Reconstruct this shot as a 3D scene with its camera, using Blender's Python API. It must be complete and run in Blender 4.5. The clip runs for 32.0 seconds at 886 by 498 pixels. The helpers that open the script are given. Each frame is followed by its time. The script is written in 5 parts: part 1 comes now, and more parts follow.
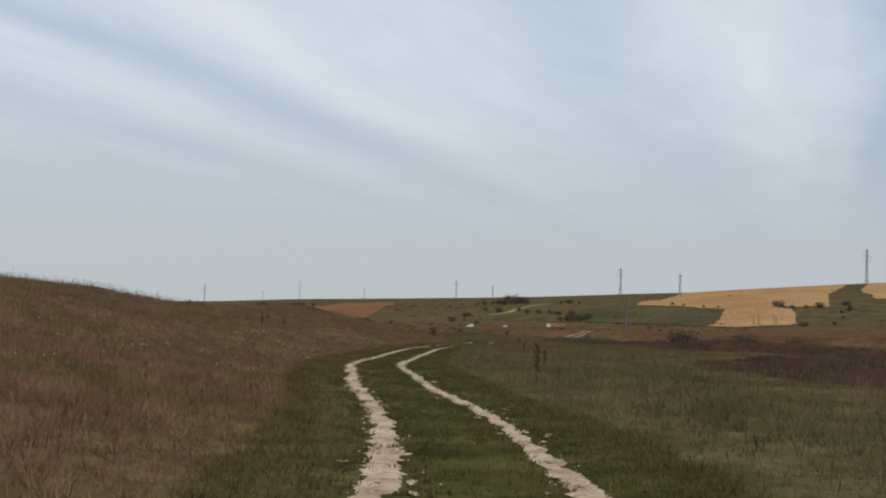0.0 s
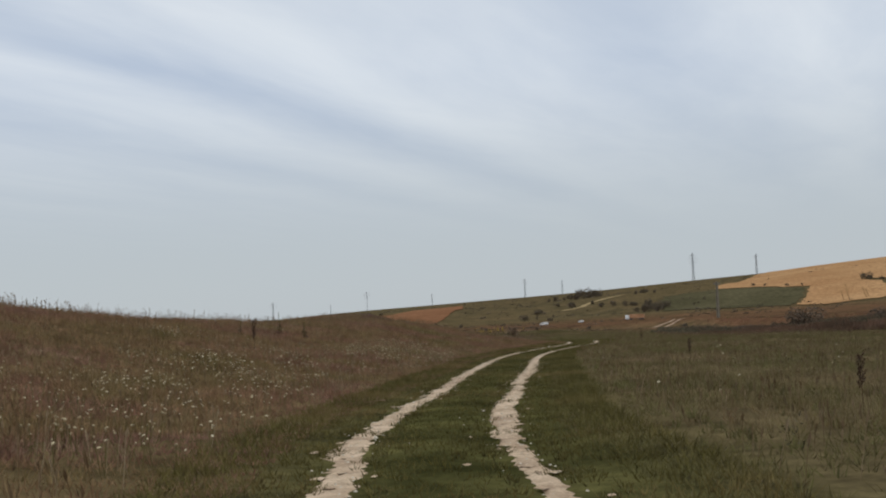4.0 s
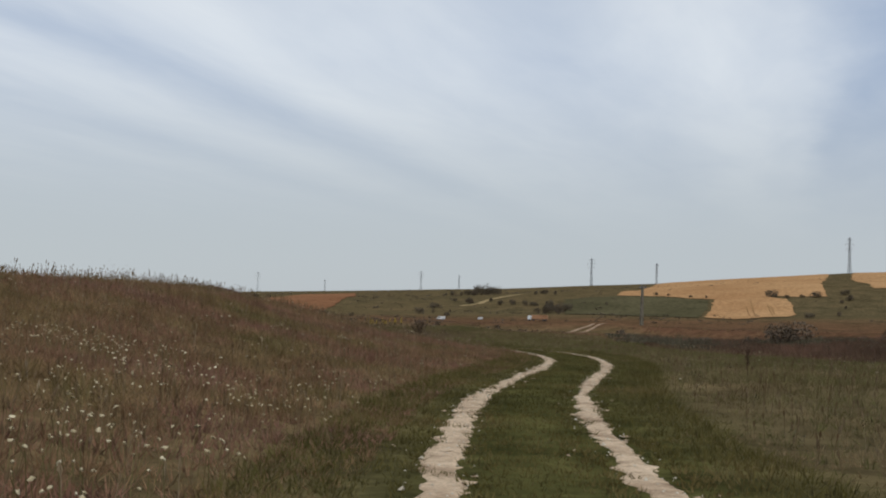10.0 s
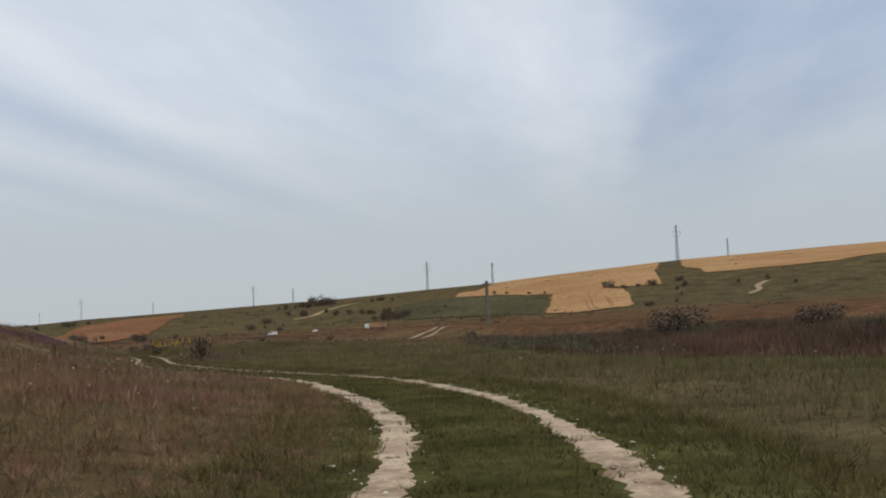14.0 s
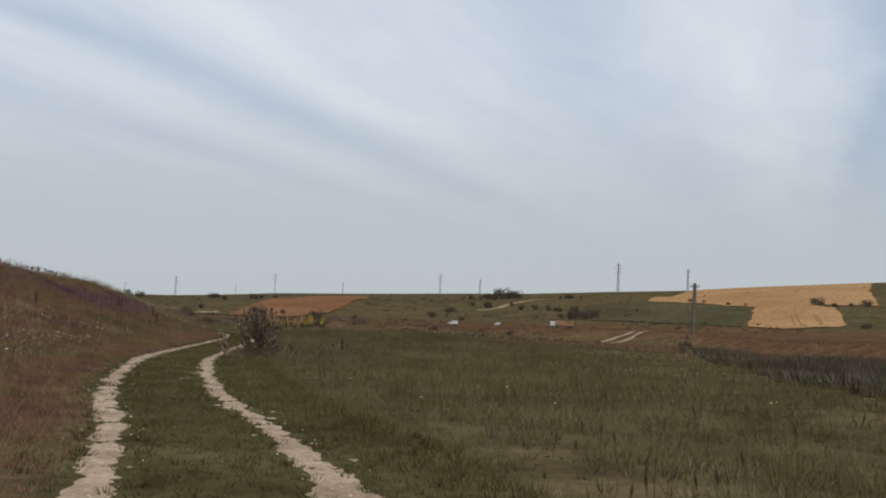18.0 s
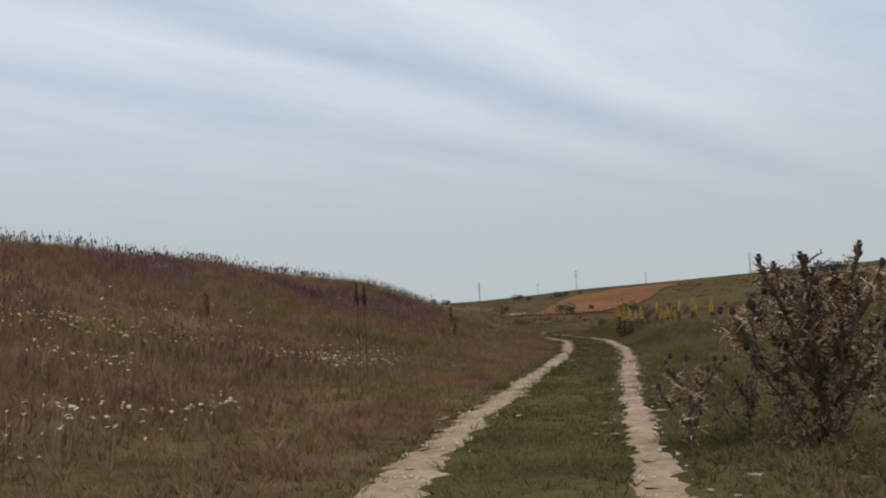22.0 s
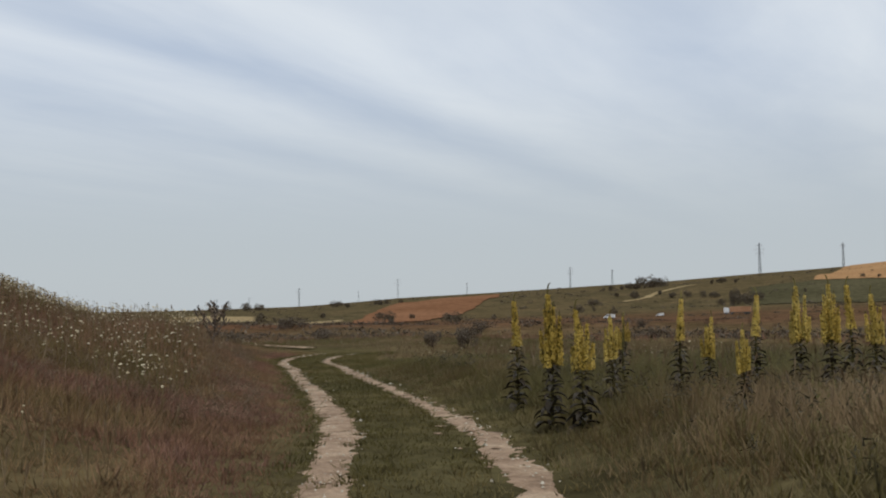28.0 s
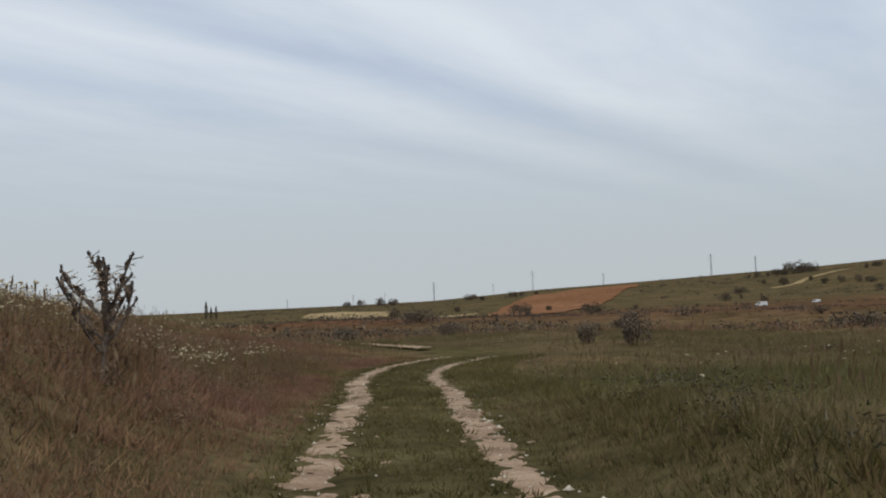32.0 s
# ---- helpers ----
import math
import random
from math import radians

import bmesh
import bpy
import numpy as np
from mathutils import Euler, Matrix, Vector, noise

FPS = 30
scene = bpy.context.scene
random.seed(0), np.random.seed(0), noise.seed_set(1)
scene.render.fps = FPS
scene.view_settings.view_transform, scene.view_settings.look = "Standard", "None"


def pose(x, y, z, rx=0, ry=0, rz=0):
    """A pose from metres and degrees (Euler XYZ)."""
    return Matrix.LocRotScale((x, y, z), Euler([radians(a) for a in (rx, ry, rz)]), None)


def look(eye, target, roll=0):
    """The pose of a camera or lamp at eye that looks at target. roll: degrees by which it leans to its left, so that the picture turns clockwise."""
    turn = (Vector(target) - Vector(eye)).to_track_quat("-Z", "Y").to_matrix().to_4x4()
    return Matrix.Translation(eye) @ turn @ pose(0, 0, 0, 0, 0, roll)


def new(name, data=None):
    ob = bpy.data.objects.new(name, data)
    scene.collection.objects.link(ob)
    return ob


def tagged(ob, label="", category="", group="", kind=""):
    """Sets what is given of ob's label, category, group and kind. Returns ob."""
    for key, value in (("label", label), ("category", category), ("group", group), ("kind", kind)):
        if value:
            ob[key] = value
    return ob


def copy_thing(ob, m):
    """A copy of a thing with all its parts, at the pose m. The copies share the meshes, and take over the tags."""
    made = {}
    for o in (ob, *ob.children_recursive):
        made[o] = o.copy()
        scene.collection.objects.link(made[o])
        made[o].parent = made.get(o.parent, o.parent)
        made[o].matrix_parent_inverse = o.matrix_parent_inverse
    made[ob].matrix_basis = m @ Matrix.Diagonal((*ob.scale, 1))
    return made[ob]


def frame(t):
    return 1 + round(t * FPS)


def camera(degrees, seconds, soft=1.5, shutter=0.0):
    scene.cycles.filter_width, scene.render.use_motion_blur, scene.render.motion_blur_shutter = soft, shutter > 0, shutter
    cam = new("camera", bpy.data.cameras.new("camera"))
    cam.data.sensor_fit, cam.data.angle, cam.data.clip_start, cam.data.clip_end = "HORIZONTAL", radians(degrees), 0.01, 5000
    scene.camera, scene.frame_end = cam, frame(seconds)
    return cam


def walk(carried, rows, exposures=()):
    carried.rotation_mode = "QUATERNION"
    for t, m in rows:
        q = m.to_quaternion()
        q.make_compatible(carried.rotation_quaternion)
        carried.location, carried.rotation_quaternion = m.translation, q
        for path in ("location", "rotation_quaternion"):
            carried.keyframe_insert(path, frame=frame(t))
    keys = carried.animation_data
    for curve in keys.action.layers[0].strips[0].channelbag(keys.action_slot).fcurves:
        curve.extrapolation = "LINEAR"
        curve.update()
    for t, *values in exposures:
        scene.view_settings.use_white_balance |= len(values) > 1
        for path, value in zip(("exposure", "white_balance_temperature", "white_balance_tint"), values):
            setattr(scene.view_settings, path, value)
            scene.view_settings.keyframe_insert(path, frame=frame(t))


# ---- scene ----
cam = camera(42.81, 32.0, soft=2.0)
PATH = [
    (0.0, pose(0.000, 0.000, 1.304, 93.993, -1.889, 0.881)),
    (0.5, pose(-0.061, 3.103, 1.262, 93.881, -1.597, 1.057)),
    (1.0, pose(-0.154, 6.109, 1.175, 93.521, -2.451, 1.257)),
    (1.5, pose(-0.297, 9.144, 1.132, 93.172, -5.105, 1.527)),
    (2.0, pose(-0.414, 12.245, 1.115, 92.886, -3.196, 1.849)),
    (2.5, pose(-0.505, 15.394, 1.106, 93.550, -0.120, 2.206)),
    (3.0, pose(-0.824, 18.335, 1.120, 94.028, 1.094, 2.549)),
    (3.5, pose(-1.168, 21.200, 1.154, 94.143, 2.431, 3.332)),
    (5.5, pose(-2.881, 31.720, 1.292, 94.037, 0.022, 7.565)),
    (6.0, pose(-3.286, 35.020, 1.223, 94.055, -0.574, 6.340)),
    (6.5, pose(-3.440, 38.313, 1.149, 93.518, 0.650, 4.062)),
    (7.0, pose(-3.407, 41.320, 1.089, 93.723, 1.060, 1.456)),
    (7.5, pose(-3.259, 44.325, 1.055, 93.518, 2.060, -0.390)),
    (8.0, pose(-3.173, 47.445, 1.080, 93.526, 0.178, -1.199)),
    (8.5, pose(-3.197, 50.661, 1.109, 93.776, -0.458, -1.032)),
    (9.0, pose(-3.192, 54.029, 1.134, 94.032, 0.690, -0.939)),
    (9.5, pose(-3.205, 57.497, 1.175, 94.127, -0.203, -0.909)),
    (10.0, pose(-3.220, 60.951, 1.189, 93.681, -1.754, -1.043)),
    (10.5, pose(-3.189, 64.209, 1.157, 93.347, -2.319, -1.379)),
    (11.0, pose(-3.158, 67.244, 1.185, 94.138, -2.665, -1.659)),
    (11.5, pose(-3.041, 70.098, 1.188, 94.028, -2.114, -2.172)),
    (12.0, pose(-2.836, 72.859, 1.183, 94.069, -0.460, -2.942)),
    (12.5, pose(-2.434, 75.758, 1.134, 94.050, 0.931, -5.307)),
    (13.0, pose(-1.853, 78.767, 1.112, 93.850, 3.096, -7.642)),
    (13.5, pose(-1.203, 81.715, 1.095, 94.061, 4.382, -9.030)),
    (15.5, pose(1.204, 96.167, 1.126, 93.961, -6.647, -8.754)),
    (16.0, pose(1.494, 99.320, 1.131, 93.570, -4.900, -7.689)),
    (16.5, pose(1.703, 102.518, 1.127, 93.512, -4.488, -5.730)),
    (17.0, pose(1.838, 105.590, 1.119, 93.324, -4.376, -3.939)),
    (17.5, pose(1.881, 108.378, 1.139, 94.098, -3.743, -2.088)),
    (18.0, pose(1.763, 111.134, 1.131, 93.922, -2.574, 0.145)),
    (18.5, pose(1.439, 114.054, 1.137, 93.387, -1.157, 3.460)),
    (19.0, pose(0.906, 117.127, 1.138, 94.715, -1.063, 6.841)),
    (19.5, pose(0.203, 120.006, 1.098, 94.296, -0.733, 10.068)),
    (20.0, pose(-0.617, 122.867, 1.059, 93.906, -0.377, 12.877)),
    (20.5, pose(-1.472, 125.774, 1.078, 94.107, -1.498, 13.839)),
    (21.0, pose(-2.264, 128.606, 1.066, 93.719, 0.112, 14.294)),
    (21.5, pose(-3.067, 131.498, 1.090, 93.508, 2.257, 14.491)),
    (22.0, pose(-3.844, 134.195, 1.010, 93.701, 2.662, 15.437)),
    (22.5, pose(-4.664, 136.563, 1.060, 94.042, -0.179, 15.514)),
    (23.0, pose(-5.381, 138.658, 1.037, 94.486, -0.335, 15.013)),
    (23.5, pose(-5.888, 140.747, 1.053, 94.651, 0.426, 13.232)),
    (24.0, pose(-6.318, 142.967, 1.047, 94.663, 1.044, 10.259)),
    (24.5, pose(-6.464, 145.393, 1.035, 94.683, 1.598, 7.722)),
    (25.0, pose(-6.620, 148.001, 1.019, 94.528, 2.035, 6.335)),
    (25.5, pose(-6.924, 150.727, 1.041, 94.446, 2.361, 6.138)),
    (27.5, pose(-8.040, 162.150, 1.217, 93.798, 1.577, 6.419)),
    (28.0, pose(-8.299, 164.633, 1.185, 93.800, 0.959, 6.367)),
    (28.5, pose(-8.489, 166.895, 1.196, 93.813, 0.116, 6.440)),
    (29.0, pose(-8.729, 168.716, 1.209, 93.852, -0.973, 6.750)),
    (29.5, pose(-8.984, 170.317, 1.213, 93.676, -1.637, 7.468)),
    (30.0, pose(-9.240, 171.914, 1.207, 93.520, -0.512, 9.258)),
    (30.5, pose(-9.525, 173.474, 1.190, 93.603, 0.022, 10.575)),
    (31.0, pose(-9.913, 175.279, 1.168, 93.726, 0.803, 11.739)),
    (31.5, pose(-10.350, 177.119, 1.135, 93.678, 1.539, 12.694)),
    (32.0, pose(-10.822, 179.026, 1.107, 93.620, 2.009, 13.218)),
]
walk(cam, PATH)

# ---------------------------------------------------------------- node helpers
def noise_node(N, L, where, scale, detail=4.0, rough=0.55):
    n = N("ShaderNodeTexNoise")
    n.inputs["Scale"].default_value, n.inputs["Detail"].default_value, n.inputs["Roughness"].default_value = scale, detail, rough
    L(where, n.inputs["Vector"])
    return n.outputs["Fac"]


def ramp_node(N, L, value, stops):
    r = N("ShaderNodeValToRGB")
    e = r.color_ramp.elements
    while len(e) < len(stops):
        e.new(0.5)
    for el, (p, c) in zip(e, stops):
        el.position, el.color = p, (*c, 1)
    L(value, r.inputs[0])
    return r.outputs[0]


def mix_node(N, L, fac, a, b, kind="MIX"):
    m = N("ShaderNodeMix")
    m.data_type, m.blend_type = "RGBA", kind
    for sock, v in ((m.inputs[0], fac), (m.inputs[6], a), (m.inputs[7], b)):
        if isinstance(v, (int, float)):
            sock.default_value = v
        elif isinstance(v, tuple):
            sock.default_value = (*v, 1)
        else:
            L(v, sock)
    return m.outputs[2]


# ---------------------------------------------------------------- light: bright, thin high cloud
world = bpy.data.worlds.new("sky")
scene.world = world
world.use_nodes = True


def world_sky():
    nt = world.node_tree
    nt.nodes.clear()
    N, L = nt.nodes.new, nt.links.new
    out, bg = N("ShaderNodeOutputWorld"), N("ShaderNodeBackground")
    sky = N("ShaderNodeTexSky")
    sky.sky_type, sky.sun_disc = "NISHITA", False
    sky.sun_elevation, sky.sun_rotation = radians(52), radians(150)
    tc = N("ShaderNodeTexCoord")
    # cirrus on a flat layer, drawn out along the wind: c across it, w along it
    def calc(kind, a, b=None, c=None):
        q = N("ShaderNodeMath"); q.operation = kind
        for sock, v in zip(q.inputs, (a, b, c)):
            if isinstance(v, (int, float)):
                sock.default_value = v
            elif v is not None:
                L(v, sock)
        return q.outputs[0]

    sep = N("ShaderNodeSeparateXYZ")
    L(tc.outputs["Generated"], sep.inputs[0])
    up = calc("MAXIMUM", sep.outputs[2], 0.03)
    u, v = calc("DIVIDE", sep.outputs[0], up), calc("DIVIDE", sep.outputs[1], up)
    ca, sa = math.cos(radians(18)), math.sin(radians(18))
    c = calc("SUBTRACT", calc("MULTIPLY", u, ca), calc("MULTIPLY", v, sa))
    w = calc("ADD", calc("MULTIPLY", u, sa), calc("MULTIPLY", v, ca))

    def streaks(stretch, scale, detail, rough, twist):
        at = N("ShaderNodeCombineXYZ")
        L(c, at.inputs[0]); L(calc("MULTIPLY", w, stretch), at.inputs[1])
        n = N("ShaderNodeTexNoise")
        n.inputs["Scale"].default_value, n.inputs["Detail"].default_value, n.inputs["Roughness"].default_value, n.inputs["Distortion"].default_value = scale, detail, rough, twist
        L(at.outputs[0], n.inputs["Vector"])
        return n.outputs["Fac"]

    # broad bands, wavering, with clearer sky between them
    waver = calc("MULTIPLY_ADD", calc("SUBTRACT", streaks(0.35, 1.3, 5.0, 0.55, 0.0), 0.5), 0.55, c)
    span = N("ShaderNodeMapRange")
    span.inputs[1].default_value, span.inputs[2].default_value = -5.0, 2.0
    L(waver, span.inputs[0])
    band = N("ShaderNodeValToRGB")
    band.color_ramp.interpolation = "EASE"
    e = band.color_ramp.elements
    stops = [(0.0, 0.7), (-4.2, 0.75), (-3.55, 0.5), (-2.95, 0.95), (-2.45, 0.38), (-1.95, 1.0), (-1.3, 0.8), (-0.8, 0.48), (-0.25, 1.0), (0.0, 0.75), (0.28, 0.0), (0.85, 0.0), (1.5, 0.5)]
    while len(e) < len(stops):
        e.new(0.5)
    for el, (p, k) in zip(e, [((q + 5) / 7 if i else 0.0, k) for i, (q, k) in enumerate(stops)]):
        el.position, el.color = p, (k, k, k, 1)
    L(span.outputs[0], band.inputs[0])
    wisp = ramp_node(N, L, streaks(0.3, 2.2, 6.0, 0.55, 0.3), [(0.32, (0, 0, 0)), (0.68, (1, 1, 1))])
    thick = mix_node(N, L, 0.27, band.outputs[0], wisp)
    cloud = N("ShaderNodeMix"); cloud.data_type = "RGBA"
    cloud.inputs[6].default_value, cloud.inputs[7].default_value = (4.2, 5.2, 6.9, 1), (8.55, 9.1, 9.65, 1)
    L(thick, cloud.inputs[0])
    # paler grey towards the horizon
    low = N("ShaderNodeMapRange")
    low.inputs[1].default_value, low.inputs[2].default_value, low.inputs[3].default_value, low.inputs[4].default_value = 0.06, 0.245, 1.0, 0.0
    low.interpolation_type = "SMOOTHSTEP"
    L(up, low.inputs[0])
    haze = N("ShaderNodeMix"); haze.data_type = "RGBA"
    haze.inputs[7].default_value = (5.5, 6.02, 6.45, 1)
    L(low.outputs[0], haze.inputs[0]); L(cloud.outputs[2], haze.inputs[6])
    mix = N("ShaderNodeMix"); mix.data_type = "RGBA"; mix.inputs[0].default_value = 0.9
    L(sky.outputs[0], mix.inputs[6]); L(haze.outputs[2], mix.inputs[7])
    L(mix.outputs[2], bg.inputs[0])
    bg.inputs[1].default_value = 0.09
    L(bg.outputs[0], out.inputs[0])


world_sky()
sun = new("sun", bpy.data.lights.new("sun", "SUN"))
sun.data.energy, sun.data.angle, sun.data.color = 1.2, radians(12), (1.0, 0.95, 0.87)
sun.matrix_world = look((0, 0, 50), (0 - 0.5 * math.cos(radians(52)), 0 + 0.87 * math.cos(radians(52)), 50 - math.sin(radians(52))))
scene.view_settings.exposure = 0.0


# ---------------------------------------------------------------- the lie of the land
TRACK_Y = [-60, 0, 18, 24, 30, 35, 40, 45, 52, 60, 71, 79, 86, 91, 96, 101, 106, 111, 116, 122, 128, 135, 141, 147, 153, 159, 165, 171, 177, 183, 189, 195, 201, 205, 209, 213, 217, 222, 230, 250]
TRACK_X = [0.84, 0.49, -0.44, -1.37, -2.02, -2.56, -2.79, -2.69, -2.59, -2.41, -2.14, -1.47, -0.21, 0.82, 1.59, 1.93, 1.78, 1.54, 0.88, -0.51, -2.37, -4.04, -5.23, -6.05, -6.72, -7.35, -8.1, -9.06, -10.1, -11.74, -13.49, -15.18, -16.91, -17.48, -17.61, -17.89, -19.22, -21.9, -26.34, -37.02]
LEVEL_Y = [-60, 0, 15, 30, 45, 60, 75, 90, 105, 120, 135, 150, 160, 170, 180, 190, 200, 208, 215, 222, 235, 260, 330]
LEVEL_Z = [0.156, 0.133, 0.041, 0.107, 0.036, 0.019, -0.013, 0.068, 0.093, -0.017, 0.044, 0.077, 0.154, 0.191, 0.209, 0.24, 0.235, 0.278, 0.218, 0.25, 0.29, 0.2, 0.1]
# half the distance between the two wheel ruts
GAUGE_Y, GAUGE = [0, 24, 48, 60, 84, 96, 108, 120, 144, 156, 168, 180, 204, 216, 250], [0.88, 0.82, 0.79, 0.85, 0.83, 0.85, 1.0, 0.84, 0.83, 0.8, 0.76, 0.72, 0.69, 0.85, 0.88]
BANK_Y = [-60, 20, 60, 90, 115, 140, 165, 185, 205, 230, 300]
BANK_H = [4.25, 2.08, 2.74, 1.68, 2.55, 2.6, 3.65, 2.6, 2.81, 0.54, 0.2]
BANK_W = [17.0, 18.1, 18.2, 13.3, 16.7, 13.2, 14.8, 9.3, 16.4, 16.0, 17.0]

GULLY_Y = [-60, 29, 45, 60, 72, 85, 97, 108, 116, 126, 138, 156, 180, 209, 290, 400]
GULLY_X = [8, 10, 10.3, 11.5, 17, 26, 26, 16, 10.5, 8.8, 9.5, 12, 15, 21, 38, 60]


def smooth(a, b, v):
    t = np.clip((v - a) / (b - a), 0, 1)
    return t * t * (3 - 2 * t)


def spline(v, xs, ys):
    """Smooth curve through control points (cubic Hermite)."""
    xs, ys, v = np.asarray(xs, float), np.asarray(ys, float), np.asarray(v, float)
    m = np.gradient(ys, xs)
    v = np.clip(v, xs[0], xs[-1])
    i = np.clip(np.searchsorted(xs, v) - 1, 0, len(xs) - 2)
    h = xs[i + 1] - xs[i]
    t = (v - xs[i]) / h
    return ((2 * t**3 - 3 * t**2 + 1) * ys[i] + (t**3 - 2 * t**2 + t) * h * m[i]
            + (3 * t**2 - 2 * t**3) * ys[i + 1] + (t**3 - t**2) * h * m[i + 1])


def track_x(y):
    return spline(y, TRACK_Y, TRACK_X)


def lumps(x, y, size, seed=0.0):
    """Soft rolling unevenness between about -1 and 1."""
    u, v = x / size, y / size
    return (np.sin(u * 1.3 + 1.7 * np.sin(v * 0.7 + seed) + seed) * np.cos(v * 1.1 + 1.3 * np.sin(u * 0.9 - seed))
            + 0.5 * np.sin(u * 2.7 + v * 1.9 + seed * 2) * np.cos(v * 2.3 - u * 1.1 + seed))/1.5


def plateau_edge(x, y):
    """Metres past the rim of the plateau across the gully."""
    return y - 281 + 2.2 * np.maximum(x - 32, 0)


def height(x, y):
    x, y = np.asarray(x, float), np.asarray(y, float)
    d = x - track_x(y)
    level = spline(y, LEVEL_Y, LEVEL_Z)
    # bank beside the track
    s = np.maximum(-d - 1.3, 0)
    bank, wide = spline(y, BANK_Y, BANK_H), spline(y, BANK_Y, BANK_W)
    near = bank * smooth(0, 1, s / wide) - 0.05 * np.maximum(s - wide - 2, 0)
    near = np.where(s > wide, np.maximum(near, -1.0), near)
    # shallow gully beyond the meadow
    g = x - spline(y, GULLY_Y, GULLY_X)
    near = near - 0.75 * smooth(0, 9, g) + 1.25 * smooth(8, 32, g) * (1 - smooth(195, 240, y)) + (1.7 + 0.9 * smooth(5, 35, x)) * smooth(0, 26, plateau_edge(x, y))
    # low rise under the mulleins
    near = near + 0.36 * smooth(0.95, 2.4, d) * (1 - smooth(10, 16, d)) * smooth(163, 171, y) * (1 - smooth(186, 198, y))
    # hummock at the foot of the bank
    near = near + 0.66 * np.exp(-((d + 3.4) / 1.4) ** 2) * smooth(181, 186, y) * (1 - smooth(189, 194, y))
    near = near + 0.12 * lumps(x, y, 3.1) * smooth(1.2, 4, np.abs(d)) + 0.3 * lumps(x, y, 14, 2.0) * smooth(3, 10, np.abs(d))
    near = level + near
    # far slope that rises to the ridge
    r, az = np.hypot(x, y - 100), np.degrees(np.arctan2(x, y - 100))
    rise = np.interp(az, [-180, -60, -25, -13.4, -8.6, -0.3, 4, 8.6, 11.9, 21.3, 40, 80, 180], [0.4, 0.6, 0.75, 0.96, 1.27, 1.62, 1.82, 2.1, 2.27, 2.95, 3.5, 1.5, 0.4])
    top = 1300 * np.tan(np.radians(rise))
    p = spline(r, [0, 300, 420, 500, 590, 655, 720, 770, 850, 1100, 1300, 1301], [0, 0, 0.05, 0.12, 0.18, 0.34, 0.48, 0.53, 0.61, 0.87, 1, 1])
    far = top * p + np.maximum(r - 1300, 0) * np.tan(np.radians(rise)) * 0.97
    far = far + 1.2 * lumps(x, y, 90, 1.0) * smooth(300, 700, r) * (1 - 0.7 * smooth(1000, 1300, r))
    near_in = 1 - smooth(150, 420, r)
    return near * near_in + far


# ---------------------------------------------------------------- materials
def links(mat):
    mat.use_nodes = True
    nt = mat.node_tree
    return nt.nodes.new, nt.links.new, nt.nodes["Principled BSDF"]


def surface(name, a, b, scale, fine, rough=0.9, metal=0.0, bump=0.0, spec=0.25, low=0.35, high=0.65):
    """Two tones by a broad noise, broken by a finer one."""
    m = bpy.data.materials.new(name)
    N, L, bs = links(m)
    pos = N("ShaderNodeNewGeometry").outputs["Position"]
    broad = noise_node(N, L, pos, scale)
    tiny = noise_node(N, L, pos, fine, 3.0)
    col = ramp_node(N, L, broad, [(low, a), (high, b)])
    grain = ramp_node(N, L, tiny, [(0.3, (0.68, 0.68, 0.68)), (0.7, (1.25, 1.25, 1.25))])
    L(mix_node(N, L, 1.0, col, grain, "MULTIPLY"), bs.inputs["Base Color"])
    bs.inputs["Roughness"].default_value, bs.inputs["Metallic"].default_value = rough, metal
    bs.inputs["Specular IOR Level"].default_value = spec
    if bump:
        bp = N("ShaderNodeBump")
        bp.inputs["Strength"].default_value, bp.inputs["Distance"].default_value = bump, 0.05
        L(tiny, bp.inputs["Height"])
        L(bp.outputs[0], bs.inputs["Normal"])
    return m


